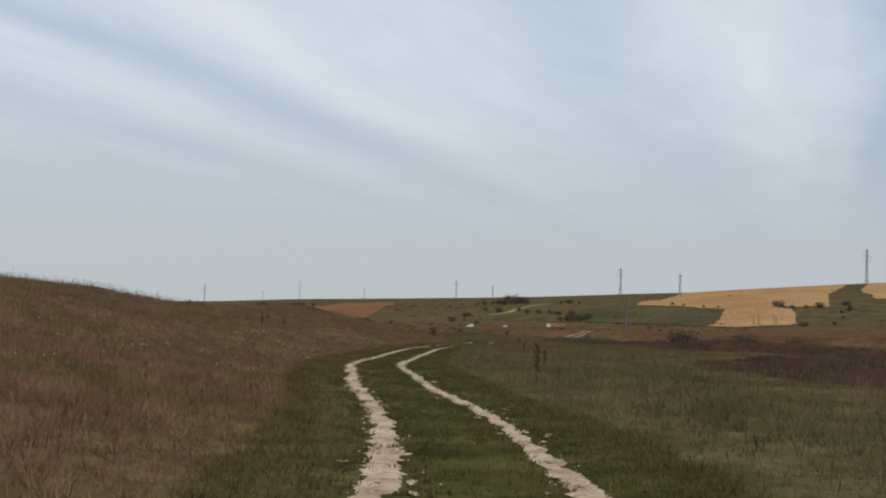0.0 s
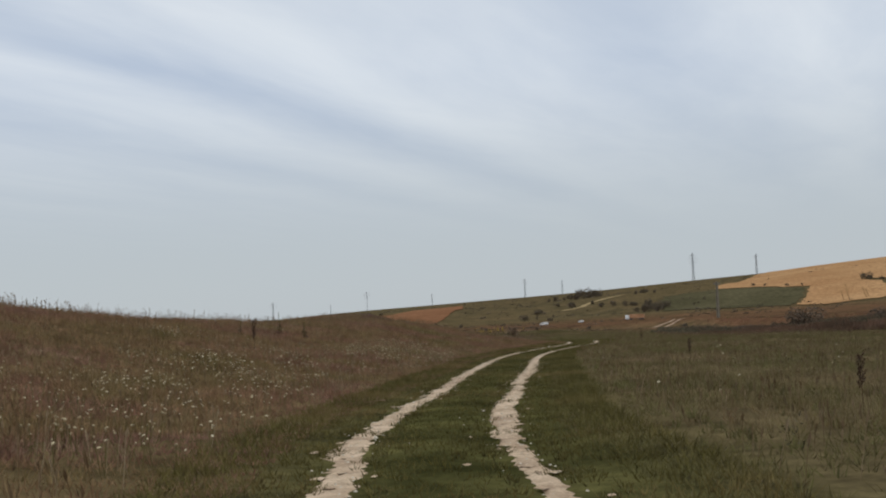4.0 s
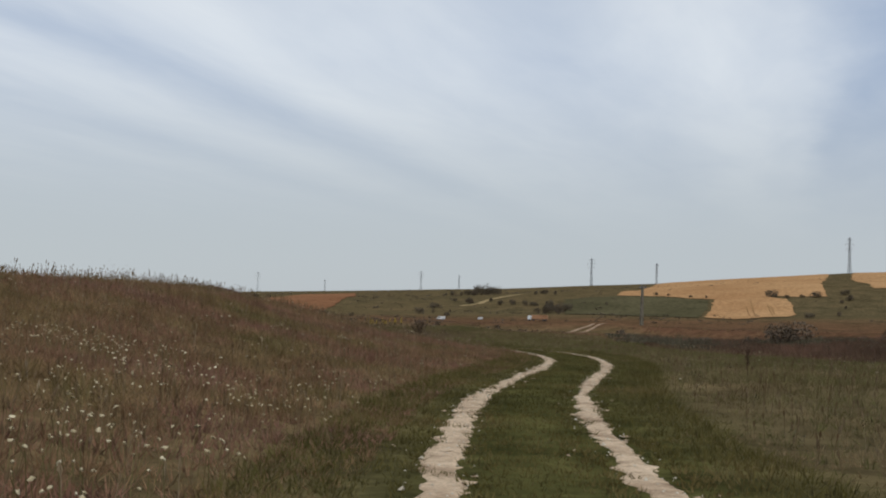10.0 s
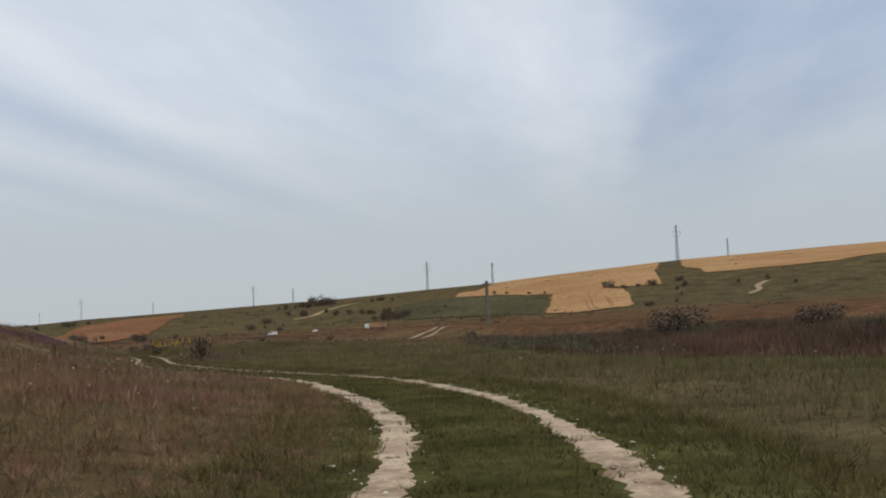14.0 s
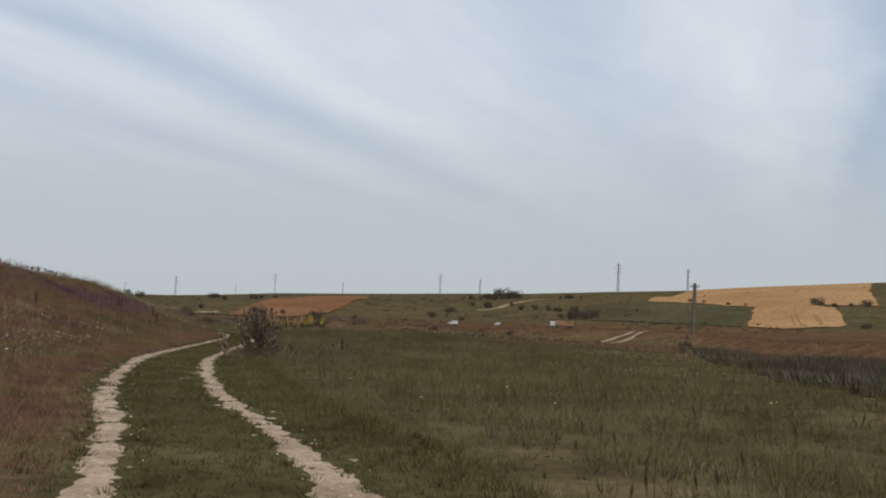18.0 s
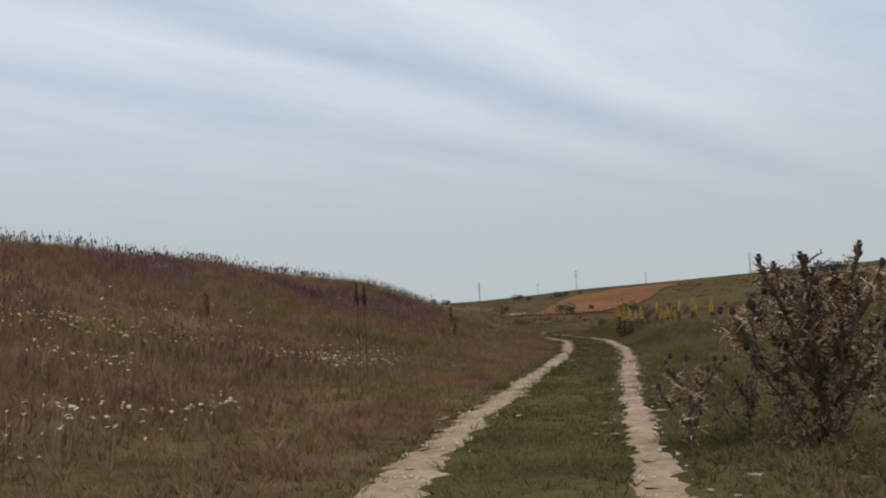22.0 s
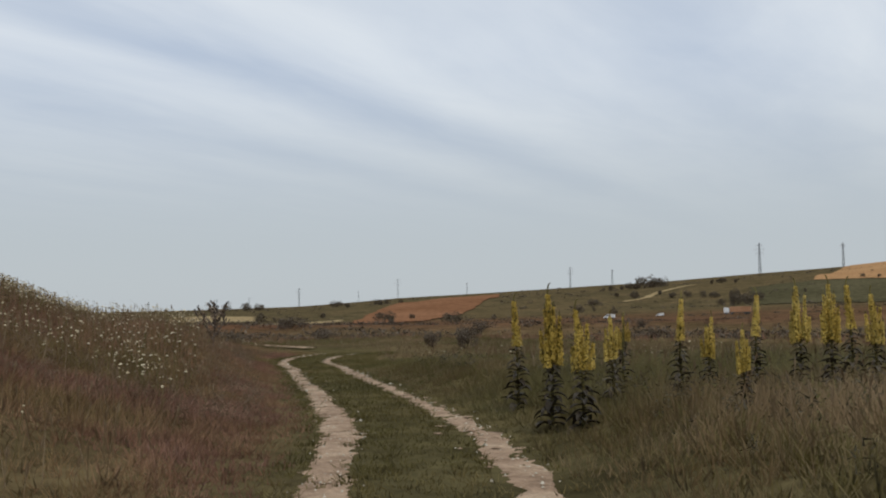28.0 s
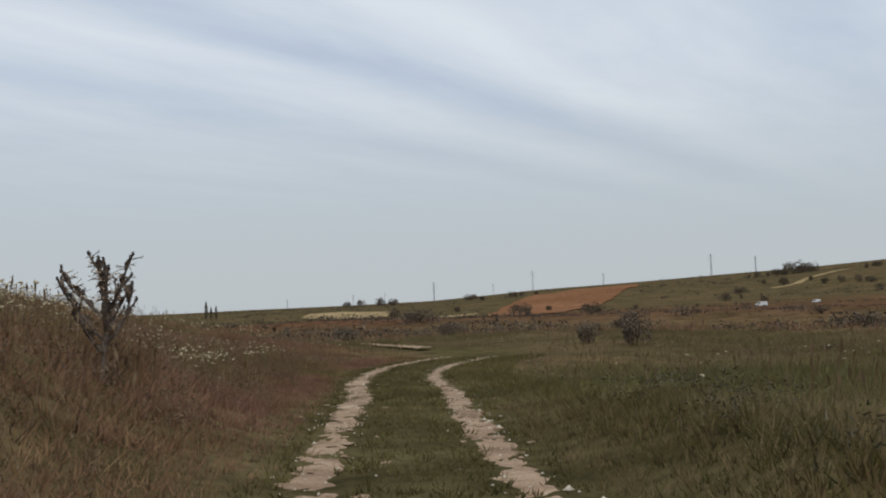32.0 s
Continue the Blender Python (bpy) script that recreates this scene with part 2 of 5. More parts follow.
def foliage(name, stops, patch=(0.25, 1.6), tint=(0.6, 0.5, 0.4), spread=0.5, rough=0.75, soft=0.0):
    """Leaves and blades: tone by the single blade, drifting in patches over the land."""
    m = bpy.data.materials.new(name)
    N, L, bs = links(m)
    geo = N("ShaderNodeNewGeometry")
    a = noise_node(N, L, geo.outputs["Position"], patch[0], 3.0)
    b = noise_node(N, L, geo.outputs["Position"], patch[1], 2.0)
    add = N("ShaderNodeMath"); add.operation = "MULTIPLY_ADD"; add.inputs[1].default_value = spread
    L(geo.outputs["Random Per Island"], add.inputs[0])
    half = N("ShaderNodeMath"); half.operation = "MULTIPLY_ADD"; half.inputs[1].default_value = 2.2; half.inputs[2].default_value = -0.6 - spread / 2
    L(a, half.inputs[0])
    L(half.outputs[0], add.inputs[2])
    col = ramp_node(N, L, add.outputs[0], stops)
    shade = ramp_node(N, L, b, [(0.35, tint), (0.65, (1.15, 1.15, 1.15))])
    L(mix_node(N, L, 1.0, col, shade, "MULTIPLY"), bs.inputs["Base Color"])
    bs.inputs["Roughness"].default_value = rough
    bs.inputs["Specular IOR Level"].default_value = 0.15
    if soft:
        # dense blades scatter light between them: the sward is lit much like the ground that it covers
        own = N("ShaderNodeVectorMath"); own.operation = "SCALE"; own.inputs["Scale"].default_value = 1 - soft
        L(geo.outputs["Normal"], own.inputs[0])
        lift = N("ShaderNodeVectorMath"); lift.operation = "ADD"; lift.inputs[1].default_value = (0, 0, soft)
        L(own.outputs[0], lift.inputs[0])
        unit = N("ShaderNodeVectorMath"); unit.operation = "NORMALIZE"
        L(lift.outputs[0], unit.inputs[0]); L(unit.outputs[0], bs.inputs["Normal"])
        thin = N("ShaderNodeBsdfTranslucent")
        L(bs.inputs["Base Color"].links[0].from_socket, thin.inputs["Color"])
        both = N("ShaderNodeMixShader"); both.inputs[0].default_value = 0.3
        L(bs.outputs[0], both.inputs[1]); L(thin.outputs[0], both.inputs[2])
        L(both.outputs[0], m.node_tree.nodes["Material Output"].inputs["Surface"])
    return m


def land_material():
    m = bpy.data.materials.new("steppe_land")
    N, L, bs = links(m)
    pos = N("ShaderNodeNewGeometry").outputs["Position"]
    at = N("ShaderNodeVertexColor"); at.layer_name = "cover"
    sep = N("ShaderNodeSeparateColor")
    L(at.outputs[0], sep.inputs[0])
    n90, n9, n1, n01 = (noise_node(N, L, pos, s, 5.0) for s in (0.012, 0.09, 0.7, 7.0))
    dry = ramp_node(N, L, n9, [(0.35, (0.110, 0.081, 0.040)), (0.65, (0.18, 0.128, 0.068))])
    lush = ramp_node(N, L, n9, [(0.32, (0.078, 0.062, 0.034)), (0.68, (0.148, 0.116, 0.062))])
    rust = ramp_node(N, L, n9, [(0.35, (0.105, 0.056, 0.033)), (0.65, (0.180, 0.092, 0.055))])

    def push(channel, n, k):
        q = N("ShaderNodeMath"); q.operation = "MULTIPLY_ADD"; q.inputs[1].default_value = k
        L(n, q.inputs[0]); 
        w = N("ShaderNodeMath"); w.operation = "SUBTRACT"; w.inputs[1].default_value = k / 2; w.use_clamp = True
        L(sep.outputs[channel], q.inputs[2]); L(q.outputs[0], w.inputs[0])
        return w.outputs[0]

    col = mix_node(N, L, push(0, n90, 1.6), dry, lush)
    col = mix_node(N, L, push(1, n9, 1.2), col, rust)
    turf = ramp_node(N, L, n1, [(0.35, (0.054, 0.054, 0.019)), (0.65, (0.092, 0.084, 0.031))])
    col = mix_node(N, L, push(2, n9, 0.5), col, turf)
    clump = ramp_node(N, L, n1, [(0.34, (0.62, 0.62, 0.60)), (0.62, (1.16, 1.16, 1.12))])
    col = mix_node(N, L, 1.0, col, clump, "MULTIPLY")
    grain = ramp_node(N, L, n01, [(0.3, (0.7, 0.7, 0.7)), (0.7, (1.25, 1.25, 1.2))])
    col = mix_node(N, L, 1.0, col, grain, "MULTIPLY")
    L(col, bs.inputs["Base Color"])
    bs.inputs["Roughness"].default_value, bs.inputs["Specular IOR Level"].default_value = 0.95, 0.0
    bp = N("ShaderNodeBump"); bp.inputs["Strength"].default_value, bp.inputs["Distance"].default_value = 0.6, 0.25
    L(n1, bp.inputs["Height"]); L(bp.outputs[0], bs.inputs["Normal"])
    return m


LAND = land_material()
def chalk_material():
    """Bare chalky soil: pale and stony at first, browner loam farther along the track; trodden earth in between."""
    m = bpy.data.materials.new("chalky_dirt")
    N, L, bs = links(m)
    pos = N("ShaderNodeNewGeometry").outputs["Position"]
    sep = N("ShaderNodeSeparateXYZ")
    L(pos, sep.inputs[0])
    loam = N("ShaderNodeMapRange")
    loam.inputs[1].default_value, loam.inputs[2].default_value = 95, 165
    L(sep.outputs[1], loam.inputs[0])
    broad, fine, crumb = noise_node(N, L, pos, 1.3, 5.0), noise_node(N, L, pos, 7.0, 4.0), noise_node(N, L, pos, 38.0, 3.0)
    pale = ramp_node(N, L, broad, [(0.3, (0.30, 0.198, 0.120)), (0.5, (0.52, 0.382, 0.252)), (0.68, (0.62, 0.468, 0.318))])
    brown = ramp_node(N, L, broad, [(0.3, (0.22, 0.140, 0.084)), (0.5, (0.37, 0.250, 0.158)), (0.68, (0.475, 0.342, 0.225))])
    col = mix_node(N, L, loam.outputs[0], pale, brown)
    col = mix_node(N, L, 1.0, col, ramp_node(N, L, fine, [(0.3, (0.7, 0.68, 0.64)), (0.55, (1.05, 1.05, 1.05))]), "MULTIPLY")
    col = mix_node(N, L, 1.0, col, ramp_node(N, L, crumb, [(0.3, (0.8, 0.8, 0.8)), (0.7, (1.15, 1.15, 1.15))]), "MULTIPLY")
    L(col, bs.inputs["Base Color"])
    bs.inputs["Roughness"].default_value, bs.inputs["Specular IOR Level"].default_value = 0.95, 0.2
    bp = N("ShaderNodeBump"); bp.inputs["Strength"].default_value, bp.inputs["Distance"].default_value = 0.7, 0.05
    L(fine, bp.inputs["Height"]); L(bp.outputs[0], bs.inputs["Normal"])
    return m


CHALK = chalk_material()
STONE = surface("chalk_stone", (0.42, 0.36, 0.27), (0.62, 0.55, 0.43), 2.0, 20.0, 0.95)
WHEAT = surface("ripe_wheat", (0.380, 0.208, 0.095), (0.475, 0.280, 0.133), 0.02, 0.5, 0.95, spec=0.0)
PLOUGH = surface("ploughed_soil", (0.205, 0.098, 0.049), (0.275, 0.137, 0.072), 0.02, 0.4, 0.95, spec=0.0)
STRAW = surface("pale_stubble", (0.30, 0.22, 0.11), (0.40, 0.30, 0.16), 0.03, 0.6, 0.95, spec=0.0)
GREENFIELD = surface("green_crop", (0.078, 0.069, 0.036), (0.112, 0.097, 0.052), 0.03, 0.4, 0.95, spec=0.0)
TRAMLINE = surface("tractor_line", (0.25, 0.14, 0.065), (0.34, 0.20, 0.09), 0.1, 1.0, 0.95, spec=0.0)
BANK_GRASS = foliage("bank_grass", [(0.0, (0.169, 0.145, 0.053)), (0.22, (0.248, 0.181, 0.073)), (0.45, (0.308, 0.193, 0.099)), (0.68, (0.300, 0.158, 0.103)), (0.85, (0.248, 0.135, 0.093)), (1.0, (0.511, 0.345, 0.224))], (0.28, 1.5), (0.62, 0.56, 0.52), soft=0.75, spread=0.22)
MEADOW_GRASS = foliage("meadow_grass", [(0.0, (0.110, 0.102, 0.034)), (0.4, (0.171, 0.146, 0.059)), (0.7, (0.243, 0.181, 0.090)), (1.0, (0.368, 0.262, 0.152))], (0.13, 0.9), (0.68, 0.62, 0.52), soft=0.75, spread=0.22)
TURF = foliage("short_turf", [(0.0, (0.086, 0.078, 0.021)), (0.6, (0.142, 0.120, 0.035)), (1.0, (0.228, 0.162, 0.066))], (0.3, 2.0), (0.72, 0.68, 0.55), soft=0.75, spread=0.22)
DRY_TURF = foliage("dry_turf", [(0.0, (0.095, 0.084, 0.026)), (0.6, (0.156, 0.129, 0.045)), (1.0, (0.239, 0.184, 0.079))], (0.3, 2.0), (0.72, 0.68, 0.55), soft=0.75, spread=0.22)
SEED = foliage("seed_heads", [(0.0, (0.171, 0.122, 0.068)), (0.6, (0.252, 0.184, 0.108)), (1.0, (0.360, 0.284, 0.184))], (0.3, 2.0), soft=0.6)
UMBEL = foliage("white_umbels", [(0.0, (0.299, 0.232, 0.133)), (0.5, (0.493, 0.413, 0.265)), (1.0, (0.651, 0.576, 0.406))], (0.4, 3.0), (0.8, 0.78, 0.72))
SAGE = foliage("faded_sage", [(0.0, (0.150, 0.088, 0.074)), (0.6, (0.205, 0.120, 0.104)), (1.0, (0.28, 0.185, 0.165))], (0.4, 3.0), soft=0.4)
RUST_WEED = foliage("dry_weeds", [(0.0, (0.090, 0.063, 0.038)), (0.5, (0.164, 0.099, 0.062)), (0.8, (0.233, 0.123, 0.082)), (1.0, (0.329, 0.215, 0.145))], (0.10, 0.7), (0.55, 0.5, 0.45), soft=0.75, spread=0.22)
BANK_WEED = foliage("bank_weeds", [(0.0, (0.116, 0.090, 0.046)), (0.5, (0.182, 0.121, 0.073)), (1.0, (0.286, 0.209, 0.132))], (0.3, 1.6), (0.7, 0.64, 0.6), soft=0.6, spread=0.4)
VIOLET = foliage("violet_sage", [(0.0, (0.140, 0.078, 0.091)), (0.6, (0.205, 0.113, 0.136)), (1.0, (0.280, 0.179, 0.201))], (0.4, 3.0), soft=0.4)
LUSH_GRASS = foliage("lush_grass", [(0.0, (0.115, 0.112, 0.037)), (0.45, (0.176, 0.162, 0.058)), (0.8, (0.252, 0.207, 0.091)), (1.0, (0.414, 0.315, 0.177))], (0.16, 1.2), (0.62, 0.62, 0.5), soft=0.75, spread=0.22)
# far foliage only: aerial haze is put into these tones, lighter and less green
HAZED_SHRUB_LEAF = foliage("hazed_shrub_leaves", [(0.0, (0.077, 0.067, 0.048)), (0.6, (0.136, 0.113, 0.079)), (1.0, (0.209, 0.164, 0.120))], (0.5, 4.0))
SCRUB_LEAF = foliage("scrub_leaves", [(0.0, (0.076, 0.060, 0.044)), (0.6, (0.137, 0.110, 0.081)), (1.0, (0.213, 0.180, 0.138))], (0.5, 4.0))
GREY_LEAF = foliage("grey_shrub_leaves", [(0.0, (0.075, 0.069, 0.044)), (0.6, (0.125, 0.114, 0.075)), (1.0, (0.19, 0.168, 0.115))], (0.5, 4.0))
TWIG = surface("twig_bark", (0.045, 0.032, 0.022), (0.075, 0.055, 0.038), 3.0, 30.0, 0.9)
PETAL = foliage("yellow_petals", [(0.0, (0.302, 0.205, 0.043)), (0.45, (0.521, 0.369, 0.076)), (1.0, (0.672, 0.525, 0.170))], (1.0, 9.0), (0.75, 0.73, 0.62), soft=0.3)
MULLEIN_LEAF = foliage("mullein_leaves", [(0.0, (0.048, 0.042, 0.033)), (0.6, (0.085, 0.074, 0.058)), (1.0, (0.22, 0.205, 0.165))], (1.0, 9.0))
MULLEIN_BUD = foliage("mullein_buds", [(0.0, (0.085, 0.078, 0.030)), (1.0, (0.21, 0.175, 0.055))], (1.0, 9.0))
THISTLE_STEM = surface("thistle_stem", (0.100, 0.074, 0.058), (0.185, 0.145, 0.115), 5.0, 40.0, 0.85)
THISTLE_LEAF = foliage("thistle_leaves", [(0.0, (0.128, 0.089, 0.062)), (0.45, (0.255, 0.190, 0.133)), (0.75, (0.495, 0.392, 0.282)), (1.0, (0.825, 0.679, 0.501))], (1.0, 9.0))
THISTLE_HEAD = surface("thistle_heads", (0.045, 0.036, 0.036), (0.095, 0.075, 0.075), 20.0, 120.0, 0.85)
DEAD = surface("dead_stalk", (0.065, 0.038, 0.024), (0.12, 0.072, 0.045), 5.0, 40.0, 0.9)
CONCRETE = surface("weathered_concrete", (0.115, 0.100, 0.072), (0.195, 0.172, 0.128), 0.8, 16.0, 0.9, bump=0.2)
STEEL = surface("galvanised_steel", (0.17, 0.18, 0.19), (0.25, 0.26, 0.27), 0.3, 6.0, 0.55, 0.5)
PORCELAIN = surface("porcelain", (0.16, 0.10, 0.07), (0.22, 0.15, 0.10), 3.0, 30.0, 0.3, spec=0.5)
WHITE_PAINT = surface("white_paint", (0.74, 0.74, 0.73), (0.82, 0.82, 0.81), 0.8, 9.0, 0.35, spec=0.5)
CARGO = surface("orange_cargo_side", (0.33, 0.17, 0.085), (0.44, 0.24, 0.13), 0.5, 8.0, 0.6)
RUBBER = surface("tyre_rubber", (0.018, 0.018, 0.018), (0.032, 0.032, 0.032), 2.0, 30.0, 0.85)
GLASS = surface("dark_window_glass", (0.015, 0.018, 0.02), (0.03, 0.034, 0.038), 0.5, 4.0, 0.08, spec=0.7)


# ---------------------------------------------------------------- building helpers
def part(name, bm, material, parent=None, label=""):
    """Links a bmesh as one mesh object, under a thing or a part if given."""
    me = bpy.data.meshes.new(name)
    bm.to_mesh(me)
    bm.free()
    me.materials.append(material)
    ob = new(name, me)
    ob.parent = parent
    return tagged(ob, label)


def share(name, mesh, parent, m):
    ob = new(name, mesh)
    ob.parent = parent
    ob.matrix_basis = m
    return ob


def raw_mesh(name, co, quads, tris, material, flat=True):
    """A mesh straight from arrays of corners, quads and triangles."""
    me = bpy.data.meshes.new(name)
    co = np.asarray(co, np.float32)
    q, t = np.asarray(quads, np.int32).reshape(-1, 4), np.asarray(tris, np.int32).reshape(-1, 3)
    me.vertices.add(len(co))
    me.vertices.foreach_set("co", co.ravel())
    me.loops.add(q.size + t.size)
    me.loops.foreach_set("vertex_index", np.concatenate([q.ravel(), t.ravel()]))
    me.polygons.add(len(q) + len(t))
    start = np.concatenate([np.arange(len(q)) * 4, q.size + np.arange(len(t)) * 3]).astype(np.int32)
    me.polygons.foreach_set("loop_start", start)
    me.update(calc_edges=True)
    me.materials.append(material)
    if not flat:
        me.polygons.foreach_set("use_smooth", np.ones(len(me.polygons), bool))
    return me


def thing(name, x, y, turn=0.0, lean=0.0, sink=0.02):
    """An Empty on the ground that carries the parts of a thing."""
    ob = new(name)
    ob.matrix_basis = pose(x, y, float(height(x, y)) - sink, lean, 0, turn)
    return ob


def tube(bm, pts, radii, sides=6, cap=True):
    """A round bar through points."""
    rings = []
    for i, p in enumerate(pts):
        p = Vector(p)
        d = (Vector(pts[min(i + 1, len(pts) - 1)]) - Vector(pts[max(i - 1, 0)])).normalized()
        a = d.orthogonal().normalized()
        b = d.cross(a)
        rings.append([bm.verts.new(p + radii[i] * (a * math.cos(k * math.tau / sides) + b * math.sin(k * math.tau / sides))) for k in range(sides)])
    for r0, r1 in zip(rings, rings[1:]):
        for k in range(sides):
            j = min(range(sides), key=lambda q: (r1[q].co - r0[0].co).length) if k == 0 else j
            bm.faces.new((r0[k], r0[(k + 1) % sides], r1[(k + 1 + j) % sides], r1[(k + j) % sides]))
    if cap:
        bm.faces.new(rings[0][::-1])
        bm.faces.new(rings[-1])


def box(bm, x0, x1, y0, y1, z0, z1, bevel=0.0):
    v = [bm.verts.new((x, y, z)) for z in (z0, z1) for x, y in ((x0, y0), (x1, y0), (x1, y1), (x0, y1))]
    fs = [bm.faces.new([v[i] for i in f]) for f in ((3, 2, 1, 0), (4, 5, 6, 7), (0, 1, 5, 4), (1, 2, 6, 5), (2, 3, 7, 6), (3, 0, 4, 7))]
    if bevel:
        es = {e for f in fs for e in f.edges}
        bmesh.ops.bevel(bm, geom=list(es), offset=bevel, segments=2, affect="EDGES", profile=0.5)


# ---------------------------------------------------------------- the ground
def lines(lo, hi, step, mid, coarse, end, grow=1.09):
    def out(v, sign):
        s, made = step, []
        while abs(v) < end:
            s = s * grow
            if abs(v) < mid:
                s = min(s, coarse)
            v += sign * s
            made.append(v)
        return made
    a = list(np.arange(lo, hi + step / 2, step))
    return np.array(out(a[0], -1)[::-1] + a + out(a[-1], 1))


def cover(X, Y):
    """Shares of green growth and of rust-coloured dry growth over the land."""
    d = X - track_x(Y)
    r = np.hypot(X, Y - 100)
    edge = plateau_edge(X, Y)
    green = 0.12 + 0.55 * smooth(1.0, 3.0, d) * (1 - smooth(9, 20, d)) + 0.9 * np.exp(-(d / 1.9) ** 4) * (1 - 0.8 * smooth(0.9, 1.5, -d) * smooth(96, 110, Y))
    green = np.where(r > 330, green * 0 + 0.62 + 0.35 * lumps(X, Y, 160, 3.0), green)
    rusty = 0.35 * smooth(2, 6, -d) * (r < 260) + 0.75 * smooth(2, 25, edge) * (1 - smooth(430, 520, r)) + 0.4 * smooth(0, 9, X - spline(Y, GULLY_Y, GULLY_X)) * (r < 300)
    turf = np.exp(-((d - 0.35) / 2.0) ** 4) * (1 - 0.85 * smooth(0.9, 1.5, -d) * smooth(96, 110, Y)) * (1 - 0.65 * smooth(105, 125, Y)) * (Y < 240)
    return np.clip(green, 0, 1), np.clip(rusty, 0, 1), turf


def ground_sheet():
    xs, ys = lines(-30, 44, 0.5, 420, 9, 4300), lines(0, 226, 0.6, 1050, 10, 4300)
    X, Y = np.meshgrid(xs, ys)
    nx, ny = len(xs), len(ys)
    Z = height(X, Y)
    worn = np.abs(np.abs(X - track_x(Y)) - np.interp(Y, GAUGE_Y, GAUGE))
    Z = Z - 0.035 * (1 - smooth(0.1, 0.5, worn)) * (Y < 240)
    i = np.arange(nx * ny).reshape(ny, nx)
    quads = np.stack([i[:-1, :-1], i[:-1, 1:], i[1:, 1:], i[1:, :-1]], -1).reshape(-1, 4)
    me = raw_mesh("ground", np.stack([X, Y, Z], -1).reshape(-1, 3), quads, [], LAND, flat=False)
    g, r, b = cover(X, Y)
    col = np.stack([g, r, b, g * 0 + 1], -1).reshape(-1).astype(np.float32)
    layer = me.color_attributes.new("cover", "FLOAT_COLOR", "POINT")
    layer.data.foreach_set("color", col)
    return me


ground = tagged(new("ground", ground_sheet()), "dry olive-brown steppe grassland rolling to a far ridge", "ground", kind="structure")


def along(y, off):
    """A point of the track, off metres to the right of its middle."""
    x, h = track_x(y), 0.3
    t = (track_x(y + h) - track_x(y - h)) / (2 * h)
    n = np.sqrt(1 + t * t)
    return x + off / n, y - off * t / n


def gauge(y):
    return np.interp(y, GAUGE_Y, GAUGE)


def drift(ys, step, lo, hi, rng):
    """Random values strung along the track, one every step metres."""
    knots = np.arange(ys[0] - step, ys[-1] + 2 * step, step)
    return np.interp(ys, knots, rng.uniform(lo, hi, len(knots)))


def wheel_rut(name, side, y0, y1, wide, seed, label, lift=-0.014):
    """A worn wheel rut: a ragged strip with a dished middle, torn by grass along both edges."""
    rng = np.random.default_rng(seed)
    ys = np.arange(y0, y1, 0.1)
    n, across = len(ys), 11
    slow = drift(ys, 4.3, 0.65, 1.4, rng)
    mid = drift(ys, 2.3, -0.05, 0.05, rng)
    thin = np.interp(ys, [y1 - 9, y1], [1, 0.35])
    ragged = [np.clip(slow * thin + rng.normal(0, 0.16, n) + drift(ys, 0.33, -0.42, 0.42, rng) + drift(ys, 1.2, -0.25, 0.25, rng), 0.08, 2.1) for _ in (0, 1)]
    co = np.zeros((n, across, 3))
    for k in range(across):
        u = 2 * k / (across - 1) - 1
        e = mid + u * wide / 2 * (ragged[0] if u < 0 else ragged[1])
        x, y = along(ys, side * gauge(ys) + e)
        co[:, k, 0], co[:, k, 1] = x, y
        co[:, k, 2] = height(x, y) + lift - 0.034 * abs(u) ** 6 + rng.normal(0, 0.004, n) * (abs(u) < 0.9)
    i = np.arange(n * across).reshape(n, across)
    quads = np.stack([i[:-1, :-1], i[:-1, 1:], i[1:, 1:], i[1:, :-1]], -1).reshape(-1, 4)
    me = raw_mesh(name, co.reshape(-1, 3), quads, [], CHALK, flat=False)
    return tagged(new(name, me), label, "wheel rut", kind="structure")


wheel_rut("wheel_rut", -1, 4, 213.5, 0.40, 3, "pale chalky wheel rut worn into the grass track")
wheel_rut("wheel_rut", 1, 4, 212.0, 0.35, 5, "pale chalky wheel rut worn into the grass track")
wheel_rut("wheel_rut", -0.1, 220.5, 231, 0.65, 6, "short pale wheel rut where the track turns beyond the dip", 0.12)


def chalk_patches():
    """Ragged scraps of bare chalk showing through the turf along the ruts."""
    rng = np.random.default_rng(12)
    n, k = 800, 9
    y = rng.uniform(5, 212, n)
    side = np.where(rng.random(n) < 0.5, -1, 1)
    off = gauge(y) * side + rng.normal(0, 0.22, n)
    size = rng.uniform(0.02, 0.075, n)
    a = np.arange(k)[None] * math.tau / k + rng.uniform(0, 1, (n, 1))
    r = size[:, None] * rng.uniform(0.3, 1.3, (n, k))
    x, y = along(y[:, None] + 1.7 * r * np.sin(a), off[:, None] + r * np.cos(a))
    z = height(x, y) - 0.006
    mid = np.stack([x.mean(1), y.mean(1), z.mean(1) + 0.012], -1)[:, None]
    co = np.concatenate([np.stack([x, y, z], -1), mid], 1)
    f = np.array([(j, (j + 1) % k, k) for j in range(k)])
    tris = (f[None] + (k + 1) * np.arange(n)[:, None, None]).reshape(-1, 3)
    me = raw_mesh("chalk_patches", co.reshape(-1, 3), [], tris, CHALK)
    return tagged(new("chalk_patches", me), "ragged scraps of bare chalk along the wheel ruts", "bare chalk", kind="stuff")


chalk_patches()


